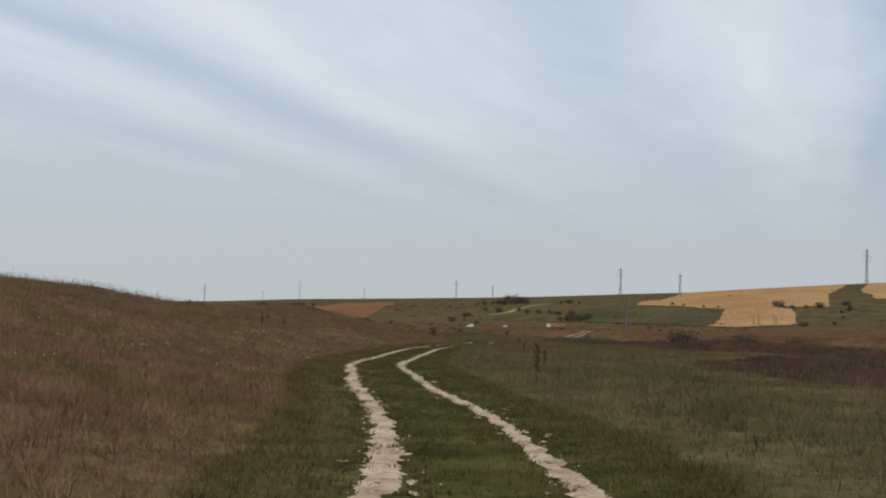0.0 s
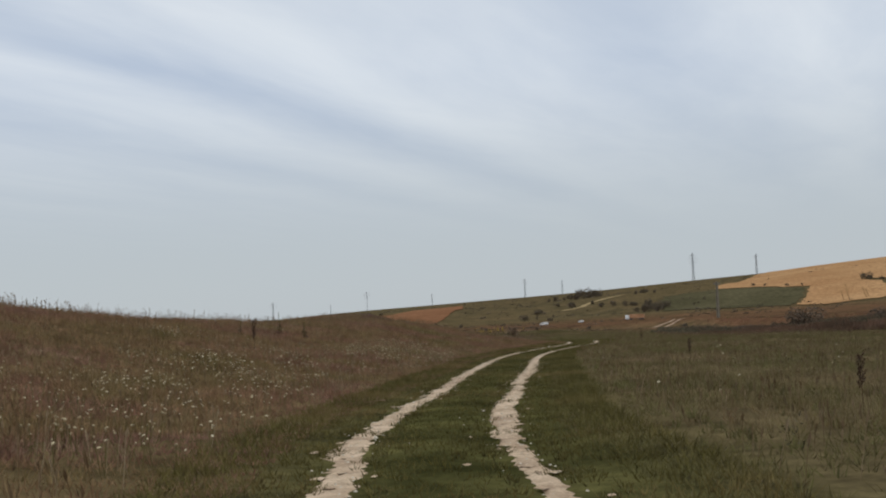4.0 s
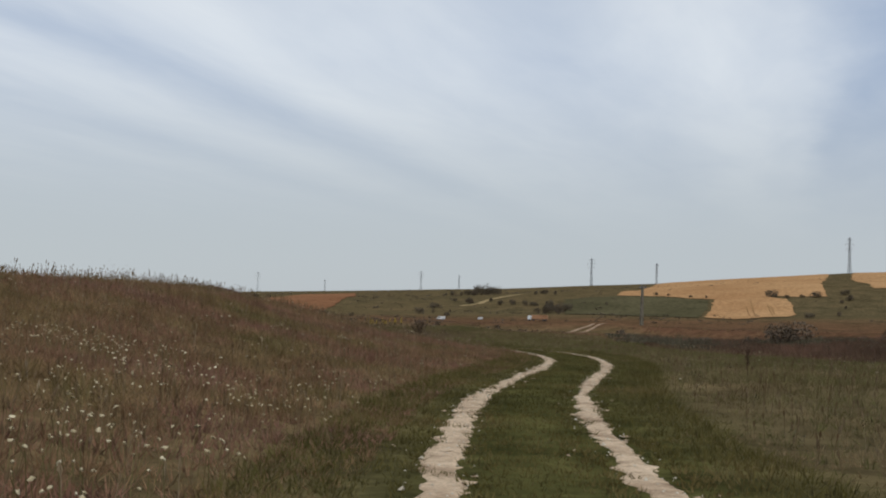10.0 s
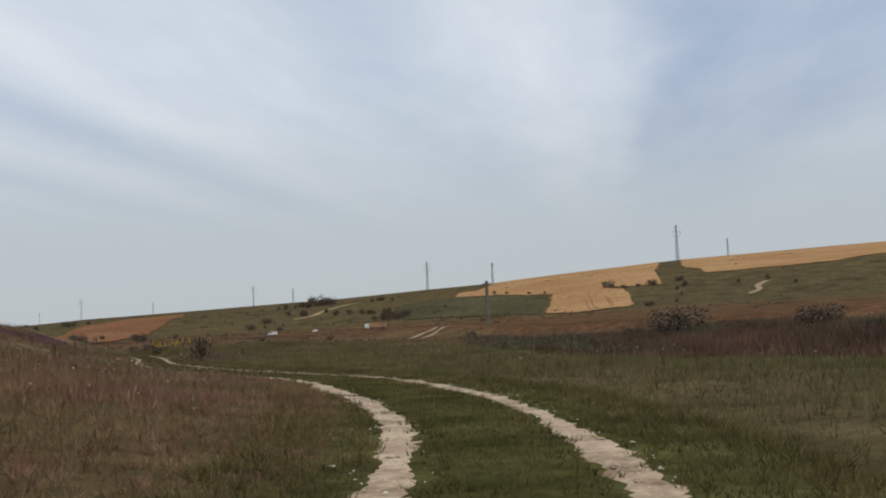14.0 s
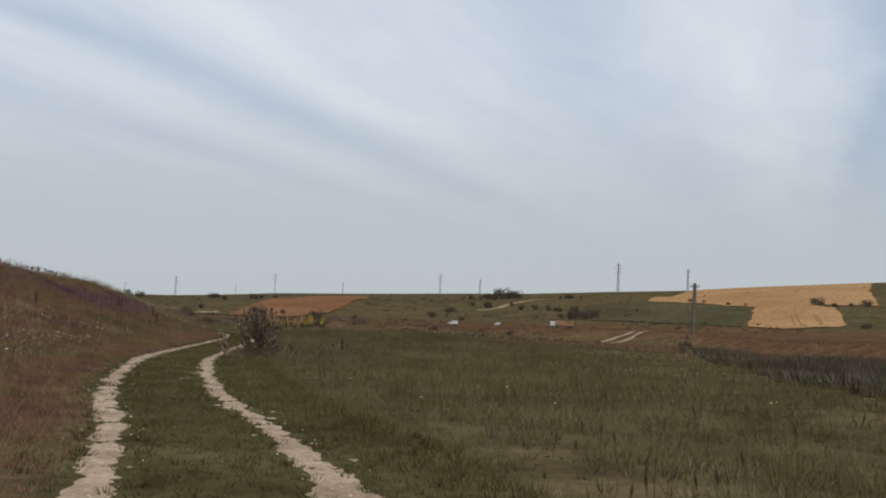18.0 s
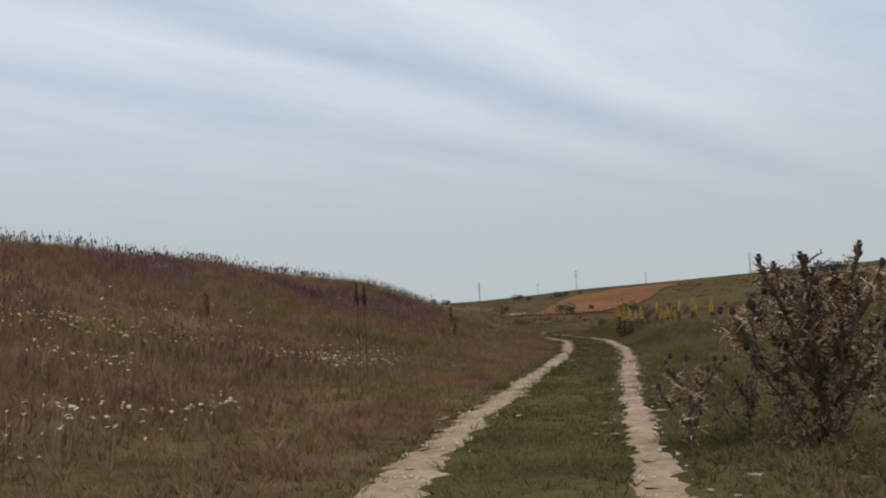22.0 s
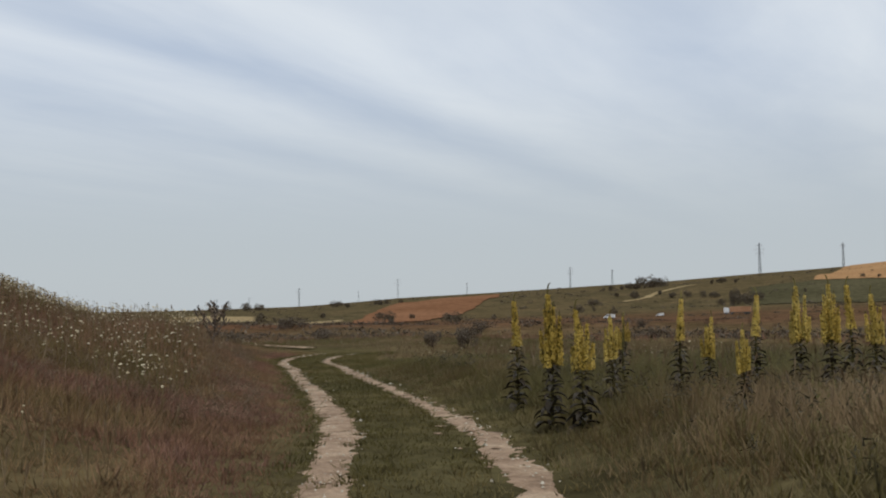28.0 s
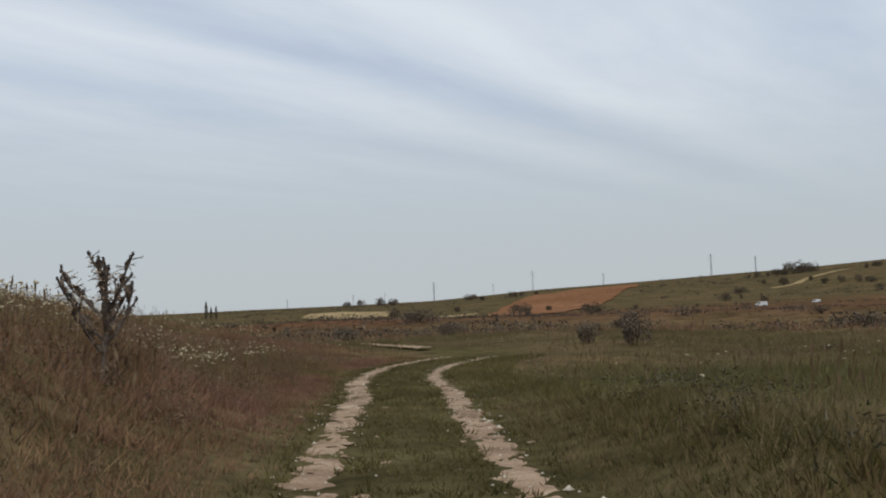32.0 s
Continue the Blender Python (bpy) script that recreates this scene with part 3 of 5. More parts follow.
def rut_stones():
    """Crumbs of chalk and pebbles beside the ruts."""
    rng = np.random.default_rng(8)
    n = 5000
    y = rng.uniform(5, 212, n)
    off = np.where(rng.random(n) < 0.5, -1, 1) * gauge(y) + rng.normal(0, 0.15, n)
    x, y = along(y, off)
    s = rng.uniform(0.005, 0.016, n) * np.where(rng.random(n) < 0.04, 2.0, 1)
    base = np.array([(1, 0, 0), (0, 1, 0), (-1, 0, 0), (0, -1, 0), (0, 0, 0.8)])
    a = rng.uniform(0, math.tau, n)
    c, sn = np.cos(a)[:, None], np.sin(a)[:, None]
    v = base[None] * s[:, None, None] * rng.uniform(0.6, 1.4, (n, 5, 1))
    co = np.stack([v[..., 0] * c - v[..., 1] * sn + x[:, None], v[..., 0] * sn + v[..., 1] * c + y[:, None], v[..., 2] + (height(x, y) - 0.003)[:, None]], -1)
    f = np.array([(0, 1, 4), (1, 2, 4), (2, 3, 4), (3, 0, 4)])
    tris = (f[None] + 5 * np.arange(n)[:, None, None]).reshape(-1, 3)
    me = raw_mesh("chalk_crumbs", co.reshape(-1, 3), [], tris, STONE)
    return tagged(new("chalk_crumbs", me), "scattered pale chalk crumbs beside the wheel ruts", "stones", kind="stuff")


rut_stones()


# ---------------------------------------------------------------- fields and tracks on the far slope
def draped(name, outline, material, label, category, lift=0.35, cell=9.0):
    bm = bmesh.new()
    bm.faces.new([bm.verts.new((x, y, 0)) for x, y in outline])
    bmesh.ops.triangulate(bm, faces=bm.faces[:])
    for _ in range(7):
        es = [e for e in bm.edges if e.calc_length() > cell]
        if not es:
            break
        bmesh.ops.subdivide_edges(bm, edges=es, cuts=1)
        bmesh.ops.triangulate(bm, faces=[f for f in bm.faces if len(f.verts) > 3])
    rng = random.Random(len(outline))
    for v in bm.verts:
        j = 0.9 if v.is_boundary else 0.0
        v.co.x += rng.uniform(-j, j)
        v.co.y += rng.uniform(-j, j) * 2
        v.co.z = float(height(v.co.x, v.co.y)) + lift
    bmesh.ops.recalc_face_normals(bm, faces=bm.faces[:])
    if sum(f.normal.z for f in bm.faces) < 0:
        bmesh.ops.reverse_faces(bm, faces=bm.faces[:])
    ob = part(name, bm, material)
    return tagged(ob, label, category, kind="structure")


draped("field_1", [(119, 777), (150, 880), (200, 1060), (281, 1340), (440, 1300), (372, 1100), (308, 930), (258, 800), (228, 706), (210, 715), (200, 731), (201, 714), (205, 706), (200, 680), (188, 640), (160, 585), (135, 555), (124, 572), (140, 635), (169, 727), (157, 738), (145, 760)], WHEAT, "ripe golden wheat field on the far slope", "wheat field")
draped("field_2", [(318, 905), (455, 1255), (640, 1200), (760, 1080), (640, 980), (560, 900), (460, 780), (344, 718), (300, 728), (268, 736), (290, 820)], WHEAT, "ripe golden wheat field along the far ridge", "wheat field")
draped("field_3", [(-78, 523), (-95, 620), (-104, 694), (-106, 785), (-106, 900), (-98, 985), (-60, 1010), (-52, 880), (-54, 773), (-57, 646), (-57, 540), (-66, 530)], PLOUGH, "reddish-brown ploughed field on the far slope", "ploughed field")
draped("field_4", [(-195, 672), (-200, 700), (-185, 712), (-159, 705), (-152, 668), (-172, 655)], STRAW, "pale stubble strip on the far slope", "stubble field")
draped("field_5", [(-122, 545), (-118, 640), (-108, 655), (-88, 560), (-101, 520)], STRAW, "narrow pale stubble strip below the ploughed field", "stubble field")
draped("field_6", [(70, 640), (84, 760), (118, 772), (144, 757), (156, 735), (166, 725), (137, 634), (122, 575), (96, 590)], GREENFIELD, "dark green crop beside the wheat", "crop field", 0.3)


def dirt_strip(name, pts, wide, material, label):
    bm = bmesh.new()
    rng = random.Random(7)
    rows = []
    for (x0, y0), (x1, y1) in zip(pts, pts[1:]):
        n = max(2, int(math.hypot(x1 - x0, y1 - y0) / 3))
        for i in range(n):
            rows.append((x0 + (x1 - x0) * i / n, y0 + (y1 - y0) * i / n, x1 - x0, y1 - y0))
    rows.append((*pts[-1], *rows[-1][2:]))
    prev = None
    for x, y, dx, dy in rows:
        k = wide / 2 / math.hypot(dx, dy)
        e0, e1 = rng.uniform(0.7, 1.3), rng.uniform(0.7, 1.3)
        a, b = (x - dy * k * e0, y + dx * k * e0), (x + dy * k * e1, y - dx * k * e1)
        cur = [bm.verts.new((*p, float(height(*p)) + 0.12)) for p in (a, b)]
        if prev:
            bm.faces.new((prev[1], cur[1], cur[0], prev[0]))
        prev = cur
    return tagged(part(name, bm, material), label, "dirt track", kind="structure")


dirt_strip("farm_track", [(23.6, 279.5), (28.9, 292), (33.2, 301)], 0.9, CHALK, "pale rut of a farm track climbing out of the gully")
dirt_strip("farm_track", [(25.9, 279.5), (31.2, 292), (35.5, 301)], 0.9, CHALK, "pale rut of a farm track climbing out of the gully")
dirt_strip("hill_path", [(250, 636), (261, 648), (264, 658), (275, 669)], 3.5, CHALK, "pale winding dirt path on the far slope")
dirt_strip("hill_path", [(19, 733), (31, 749), (39, 780), (49, 803), (66, 842)], 4.0, STRAW, "pale dirt path past bushes on the far slope")
for x, y, run in ((139, 590, 52), (143, 594, 40), (158, 612, 78), (162, 616, 96), (177, 640, 50), (181, 650, 34), (243, 850, 60)):
    dirt_strip("tractor_line", [(x, y), (x + 0.25 * run, y + run)], 0.8, TRAMLINE, "dark tractor line through the ripe wheat").location.z = 0.3


# ---------------------------------------------------------------- shrubs and trees
def leaf_cloud(n, shape, leaf, seed, hollow=0.55):
    """Many small leaves spread through lumps of an uneven crown."""
    rng = np.random.default_rng(seed)
    lobes = [(rng.uniform(-0.55, 0.55), rng.uniform(-0.55, 0.55), rng.uniform(0.3, 0.85), rng.uniform(0.28, 0.5)) for _ in range(9)]
    which = rng.integers(0, len(lobes), n)
    d = rng.normal(size=(n, 3))
    d /= np.linalg.norm(d, axis=1)[:, None]
    L = np.array(lobes)[which]
    p = L[:, :3] + d * (L[:, 3] * rng.uniform(hollow, 1.08, n) ** 0.6)[:, None]
    p[:, 2] = np.where(p[:, 2] < 0.12, 0.02 + 0.35 * rng.random(n), p[:, 2])
    p *= np.array(shape)
    a, b = rng.normal(size=(n, 3)), rng.normal(size=(n, 3))
    a /= np.linalg.norm(a, axis=1)[:, None]
    b = np.cross(a, b)
    b /= np.linalg.norm(b, axis=1)[:, None]
    s = leaf * rng.uniform(0.6, 1.4, n)[:, None]
    co = np.stack([p - a * s, p + b * s * 0.55, p + a * s, p - b * s * 0.55], 1).reshape(-1, 3)
    return co, np.arange(4 * n).reshape(-1, 4)


def shrub(name, wide, tall, leaves, leaf, seed, material, label, category="shrub"):
    root = new(name)
    rng = random.Random(seed)
    bm = bmesh.new()
    for k in range(5):
        a, l = rng.uniform(0, math.tau), rng.uniform(0.25, 0.45)
        p1 = (math.cos(a) * l * wide * 0.4, math.sin(a) * l * wide * 0.4, tall * 0.35)
        p2 = (math.cos(a) * l * wide, math.sin(a) * l * wide, tall * rng.uniform(0.55, 0.8))
        tube(bm, [(0.03 * math.cos(a), 0.03 * math.sin(a), -0.1), p1, p2], [0.035 * tall, 0.022 * tall, 0.006 * tall], 5)
    part("trunk", bm, TWIG, root)
    co, q = leaf_cloud(leaves, (wide / 2 / 0.8, wide / 2 / 0.8, tall / 1.15), leaf, seed)
    crown = new("crown", raw_mesh("crown", co, q, [], material))
    crown.parent = root
    return tagged(root, label, category)


SHRUBS = [
    shrub("shrub", 5.0, 3.2, 1500, 0.16, 11, HAZED_SHRUB_LEAF, "dense dark green shrub on the far grassy slope"),
    shrub("shrub", 5.5, 2.6, 1300, 0.17, 12, HAZED_SHRUB_LEAF, "low broad dark shrub on the far grassy slope"),
    shrub("shrub", 4.0, 3.6, 1300, 0.15, 13, HAZED_SHRUB_LEAF, "rounded dark green shrub on the far grassy slope"),
]
GULLY = [
    shrub("scrub_bush", 2.0, 1.5, 1800, 0.055, 21, SCRUB_LEAF, "grey-green scrubby bush beside the gully"),
    shrub("scrub_bush", 2.6, 1.4, 2200, 0.055, 22, SCRUB_LEAF, "spreading grey-brown bush beside the gully"),
    shrub("scrub_bush", 1.6, 1.4, 2000, 0.05, 23, SCRUB_LEAF, "dark rounded bush at the meadow edge"),
]


def settle(x, y, scale=1.0, turn=0.0, sink=0.05):
    return pose(x, y, float(height(x, y)) - sink * scale, 0, 0, turn) @ Matrix.Diagonal((scale, scale, scale, 1))


def plant_out(models, places, group, size, squat=1.0, broad=1.0):
    rng = random.Random(len(places))
    used = set()
    for x, y, s in places:
        k = rng.randrange(len(models))
        m = settle(x, y, s * size * rng.uniform(0.85, 1.15), rng.uniform(0, 360)) @ Matrix.Diagonal((broad, broad * rng.uniform(0.9, 1.4), squat * rng.uniform(0.8, 1.2), 1))
        if k in used:
            tagged(copy_thing(models[k], m), group=group)
        else:
            used.add(k)
            models[k].matrix_basis = m
            tagged(models[k], group=group)


# thicket, skyline bushes and single shrubs of the far slope
plant_out(SHRUBS, [(43, 740, 2.0), (50, 737, 2.2), (57, 730, 2.1), (62, 726, 2.2), (69, 708, 2.6), (62, 660, 2.6), (66, 676, 2.9), (71, 686, 2.7), (77, 697, 2.2), (60, 690, 1.6),
                   (13, 858, 1.3), (18, 862, 1.4), (24, 865, 1.7), (29, 862, 2.5), (33, 862, 2.9), (38, 865, 3.1), (43, 865, 2.7), (48, 866, 2.0),
                   (25, 747, 2.0), (17, 769, 1.3), (4, 719, 1.3), (8, 583, 1.1), (39, 764, 1.2), (78, 819, 2.0), (72, 812, 1.2), (84, 806, 1.2),
                   (143, 770, 1.4), (149, 760, 1.0), (-5, 610, 1.9), (-34, 552, 1.1), (-75, 569, 1.4), (-68, 594, 1.1),
                   (172, 570, 1.1), (203, 617, 1.1), (278, 674, 1.5), (261, 675, 1.1), (283, 651, 1.3), (227, 679, 1.2), (234, 686, 1.3), (240, 708, 1.5), (222, 660, 1.0),
                   (201, 722, 1.5), (207, 711, 1.4), (215, 709, 1.3), (222, 707, 1.2), (159, 744, 0.9), (166, 734, 0.8),
                   (-218, 815, 2.0), (-210, 818, 2.2), (-191, 794, 1.6), (-185, 800, 1.6), (-150, 850, 1.7), (-133, 796, 1.5), (-115, 803, 1.6), (-124, 690, 2.0), (-148, 669, 1.4), (-143, 673, 1.3),
                   (-112, 860, 1.5), (-120, 850, 1.2), (-126, 858, 1.2), (-62, 505, 1.3), (-45, 515, 1.1), (2, 640, 0.9), (12, 690, 0.9), (95, 700, 0.8), (104, 720, 0.9)], "shrubs of the far slope", 0.58, 1.0, 0.74)


def hillside_scrub():
    """Countless low bushes and weeds dotted over the far slope."""
    rng = np.random.default_rng(33)
    n = 4200
    az, r = np.radians(rng.uniform(-24, 27, n)), rng.uniform(430, 980, n)
    x, y = r * np.sin(az), 100 + r * np.cos(az)
    keep = (lumps(x, y, 60, 5.0) > -0.25) & ~((x > 120) & (x < 300) & (y > 560 + 0.5 * (x - 130)) & (r < 900) & (rng.random(n) < 0.93)) & ~((x < -50) & (x > -112) & (y > 520) & (y < 1010))
    x, y = x[keep], y[keep]
    n, k = len(x), 26
    size = rng.uniform(0.25, 0.9, n) * np.where(rng.random(n) < 0.12, 1.8, 1)
    c = rng.normal(size=(n, k, 3)) * np.array([0.6, 0.6, 0.35]) * size[:, None, None]
    c[..., 2] = np.abs(c[..., 2])
    c += np.stack([x, y, height(x, y)], 1)[:, None]
    a, b = rng.normal(size=(n, k, 3)), rng.normal(size=(n, k, 3))
    a /= np.linalg.norm(a, axis=-1)[..., None]
    b /= np.linalg.norm(b, axis=-1)[..., None]
    s = (0.34 * size)[:, None, None]
    co = np.stack([c - a * s, c + b * s, c + a * s], 2).reshape(-1, 3)
    me = raw_mesh("hillside_scrub", co, [], np.arange(len(co)).reshape(-1, 3), HAZED_SHRUB_LEAF)
    return tagged(new("hillside_scrub", me), "low dark scrub dotted over the far slope", "scrub", kind="stuff")


hillside_scrub()


# scrub along the gully and the meadow's far edge
plant_out(GULLY, [(34.5, 178, 2.1), (32, 182, 0.9), (30, 197, 0.6), (27, 205, 0.6), (33, 200, 0.7), (24, 216, 0.9), (30, 215, 0.5), (18, 232, 0.45), (20, 240, 0.5), (14, 255, 0.5), (40, 262, 0.7),
                  (41, 165, 0.7), (44, 176, 0.8), (38, 150, 0.7), (47, 158, 0.7),
                  (-16.6, 258.5, 1.0), (-20.5, 268.2, 0.8), (-21, 243, 0.55), (-27, 250, 0.45), (-33, 247, 0.3), (-38, 262, 0.35), (-46, 270, 0.35), (-52, 260, 0.3), (-8, 243, 0.5), (-2, 250, 0.5), (4, 246, 0.5), (10, 258, 0.6), (15, 250, 0.6),
                  (-30, 285, 0.6), (-18, 290, 0.55), (-42, 300, 0.7), (-55, 330, 0.7), (-70, 345, 0.7), (-12, 300, 0.7), (0, 296, 0.7), (12, 292, 0.7), (-64, 300, 0.9), (-80, 320, 1.0),
                  (-3.2, 205, 0.25), (-7.5, 214, 0.3)], "scrub bushes of the gully", 1.0, 0.8)


def valley_scrub():
    """Low grey-brown scrub in a ragged belt between the meadow and the far fields."""
    rng = np.random.default_rng(44)
    n = 2600
    x, y = rng.uniform(-95, 34, n), rng.uniform(236, 345, n)
    keep = (lumps(x, y, 17.0, 3.0) + 0.5 * lumps(x, y, 7.0, 1.0) > 0.05) & (x < 18)
    x, y = x[keep], y[keep]
    size = rng.uniform(0.35, 1.0, len(x)) * np.where(rng.random(len(x)) < 0.1, 1.7, 1)
    n, k = len(x), 30
    c = rng.normal(size=(n, k, 3)) * np.array([0.5, 0.5, 0.3]) * size[:, None, None]
    c[..., 2] = np.abs(c[..., 2])
    c += np.stack([x, y, height(x, y)], 1)[:, None]
    a, b = rng.normal(size=(n, k, 3)), rng.normal(size=(n, k, 3))
    a /= np.linalg.norm(a, axis=-1)[..., None]
    b /= np.linalg.norm(b, axis=-1)[..., None]
    s = (0.16 * size)[:, None, None]
    co = np.stack([c - a * s, c + b * s, c + a * s], 2).reshape(-1, 3)
    me = raw_mesh("valley_scrub", co, [], np.arange(len(co)).reshape(-1, 3), SCRUB_LEAF)
    return tagged(new("valley_scrub", me), "ragged belt of low grey-brown scrub in the valley", "scrub", kind="stuff")


valley_scrub()


# two upright bushes at the meadow's far edge
for x, y, sc in ((-13.6, 222.5, 0.8), (-15.4, 223.3, 0.6)):
    m = settle(x, y, sc, x * 40) @ Matrix.Diagonal((1, 1, 1.25, 1))
    tagged(copy_thing(GULLY[2], m), "dark upright rounded bush at the meadow edge", group="scrub bushes of the gully")


def poplar(label):
    root = new("poplar")
    bm = bmesh.new()
    tube(bm, [(0, 0, -0.3), (0.05, 0, 4), (0, 0, 9.5)], [0.22, 0.14, 0.03], 6)
    part("trunk", bm, TWIG, root)
    rng = np.random.default_rng(31)
    n = 1500
    h = rng.uniform(0.8, 10.5, n)
    r = 0.95 * np.clip(np.minimum(h / 2.2, (11 - h) / 4), 0, 1) * np.sqrt(rng.random(n))
    a = rng.uniform(0, math.tau, n)
    p = np.stack([r * np.cos(a), r * np.sin(a), h], 1)
    u, w = rng.normal(size=(n, 3)), rng.normal(size=(n, 3))
    u /= np.linalg.norm(u, axis=1)[:, None]
    w = np.cross(u, w)
    w /= np.linalg.norm(w, axis=1)[:, None]
    co = np.stack([p - u * 0.2, p + w * 0.12, p + u * 0.2, p - w * 0.12], 1).reshape(-1, 3)
    crown = new("crown", raw_mesh("crown", co, np.arange(4 * n).reshape(-1, 4), [], HAZED_SHRUB_LEAF))
    crown.parent = root
    return tagged(root, label, "tree", "far poplars")


first = poplar("slim dark poplar standing far off in the valley")
first.matrix_basis = settle(-246, 683, 0.85)
copy_thing(first, settle(-242.5, 681, 0.72, 80))
copy_thing(first, settle(-239, 679, 0.78, 160))


# ---------------------------------------------------------------- mulleins
def leaf_blade(bm, base, out, length, wide, droop, fold=0.25, seg=5):
    """One lance-shaped leaf from base, heading out, arching over."""
    base, out = Vector(base), Vector(out).normalized()
    side = out.cross(Vector((0, 0, 1)))
    side = side.normalized() if side.length > 0.01 else Vector((1, 0, 0))
    rows, p, d = [], base.copy(), out.copy()
    for i in range(seg + 1):
        t = i / seg
        w = wide * math.sin(math.pi * min(0.97, 0.12 + 0.88 * t)) ** 0.8
        up = side.cross(d).normalized()
        rows.append([bm.verts.new(p - side * w / 2 + up * w * fold), bm.verts.new(p), bm.verts.new(p + side * w / 2 + up * w * fold)])
        d = (d + Vector((0, 0, -droop / seg))).normalized()
        p = p + d * (length / seg)
    for a, b in zip(rows, rows[1:]):
        bm.faces.new((a[0], a[1], b[1], b[0]))
        bm.faces.new((a[1], a[2], b[2], b[1]))


def flower_spike(bm, bottom, top, r, n, seed, bare=0.12):
    """Small five-lobed flowers and buds packed round a spike; the tip stays in bud."""
    rng = random.Random(seed)
    bottom, top = Vector(bottom), Vector(top)
    axis = top - bottom
    a = axis.orthogonal().normalized()
    b = axis.normalized().cross(a)
    for i in range(n):
        t = rng.random() ** 1.1 * (1 - bare)
        ang = rng.uniform(0, math.tau)
        o = a * math.cos(ang) + b * math.sin(ang)
        rr = r * (1 - 0.65 * t) * rng.uniform(0.55, 1.15)
        c = bottom + axis * t + o * rr
        n1 = (o + axis.normalized() * rng.uniform(-0.1, 0.6)).normalized()
        s1 = n1.orthogonal().normalized()
        s2 = n1.cross(s1)
        s = rng.uniform(0.008, 0.015)
        vs = [bm.verts.new(c + (s1 * math.cos(k * math.tau / 5) + s2 * math.sin(k * math.tau / 5)) * s + n1 * rng.uniform(-0.004, 0.008)) for k in range(5)]
        bm.faces.new(vs)


def bud_spike(bm, bottom, top, r, n, seed):
    rng = random.Random(seed)
    bottom, top = Vector(bottom), Vector(top)
    axis = top - bottom
    tube(bm, [bottom, bottom + axis * 0.5, top], [r * 0.55, r * 0.4, r * 0.18], 6)
    a = axis.orthogonal().normalized()
    b = axis.normalized().cross(a)
    for i in range(n):
        t, ang = i / n, i * 2.4
        o = a * math.cos(ang) + b * math.sin(ang)
        c = bottom + axis * t + o * r * (1 - 0.6 * t) * 0.8
        s = r * 0.5 * rng.uniform(0.7, 1.2)
        vs = [bm.verts.new(c + o * s), bm.verts.new(c + axis.normalized() * s * 1.3), bm.verts.new(c - axis.normalized() * s * 0.6 + o.cross(axis).normalized() * s * 0.8), bm.verts.new(c - axis.normalized() * s * 0.6 - o.cross(axis).normalized() * s * 0.8)]
        bm.faces.new((vs[0], vs[1], vs[2]))
        bm.faces.new((vs[0], vs[3], vs[1]))
        bm.faces.new((vs[0], vs[2], vs[3]))


def mullein(tall, spikes, seed, label, bloom=True, leafy=16):
    root = new("mullein")
    rng = random.Random(seed)
    bend = rng.uniform(-0.05, 0.05)

    def axis(t):
        return Vector((bend * t * t * tall, 0.02 * math.sin(4 * t) * tall, t * tall))
    bm = bmesh.new()
    tube(bm, [axis(t) - Vector((0, 0, 0.1 * (t == 0))) for t in (0, 0.2, 0.4, 0.6, 0.8)], [0.022, 0.02, 0.016, 0.012, 0.008], 6)
    part("stem", bm, MULLEIN_BUD, root)
    low = 0.56 if spikes < 2 else 0.48
    main = (axis(low), axis(0.93))
    bm = bmesh.new()
    bud_spike(bm, main[0], axis(0.9), 0.026, 60, seed)
    hook = [axis(0.88), axis(0.95), axis(0.99) + Vector((0.02, 0.01, 0)), axis(1.0) + Vector((0.045, 0.02, 0.0))]
    tube(bm, hook, [0.011, 0.010, 0.009, 0.006], 5)
    part("bud_spike", bm, MULLEIN_BUD, root)
    if bloom:
        bm = bmesh.new()
        flower_spike(bm, *main, 0.066, 620, seed + 1, 0.02)
        part("flower_spike", bm, PETAL, root, "yellow flower spike")
    for k in range(spikes):
        # side spikes hug the stem and grow shorter outwards, so that the head tapers
        a = k * 2.4 + rng.uniform(-0.3, 0.3)
        far = (k + 1) / (spikes + 1)
        o = Vector((math.cos(a), math.sin(a), 0))
        b0 = axis(0.40 + 0.12 * (1 - far))
        b1 = b0 + o * (0.045 + 0.075 * far) + Vector((0, 0, 0.06))
        b2 = b1 + o * 0.035 + Vector((0, 0, tall * (0.36 - 0.17 * far) * rng.uniform(0.9, 1.1)))
        bm = bmesh.new()
        tube(bm, [b0, b1, b1.lerp(b2, 0.4)], [0.008, 0.008, 0.006], 5)
        bud_spike(bm, b1, b2, 0.018, 26, seed + k)
        arm = part("side_spike", bm, MULLEIN_BUD, root)
        if bloom:
            bm = bmesh.new()
            flower_spike(bm, b1, b1.lerp(b2, 0.97), 0.043, 210, seed + 20 + k, 0.08)
            part("blossom", bm, PETAL, arm, "yellow blossom")
    for k in range(leafy):
        a = k * 2.4 + rng.uniform(-0.25, 0.25)
        t = 0.03 + (low - 0.03) * (k / leafy) ** 0.85
        size = (1 - 0.6 * k / leafy) * rng.uniform(0.8, 1.15)
        bm = bmesh.new()
        leaf_blade(bm, axis(t), (math.cos(a), math.sin(a), rng.uniform(0.25, 1.0)), 0.27 * size, 0.105 * size, rng.uniform(0.7, 2.0))
        part("leaf", bm, MULLEIN_LEAF, root)
    return tagged(root, label, "mullein")


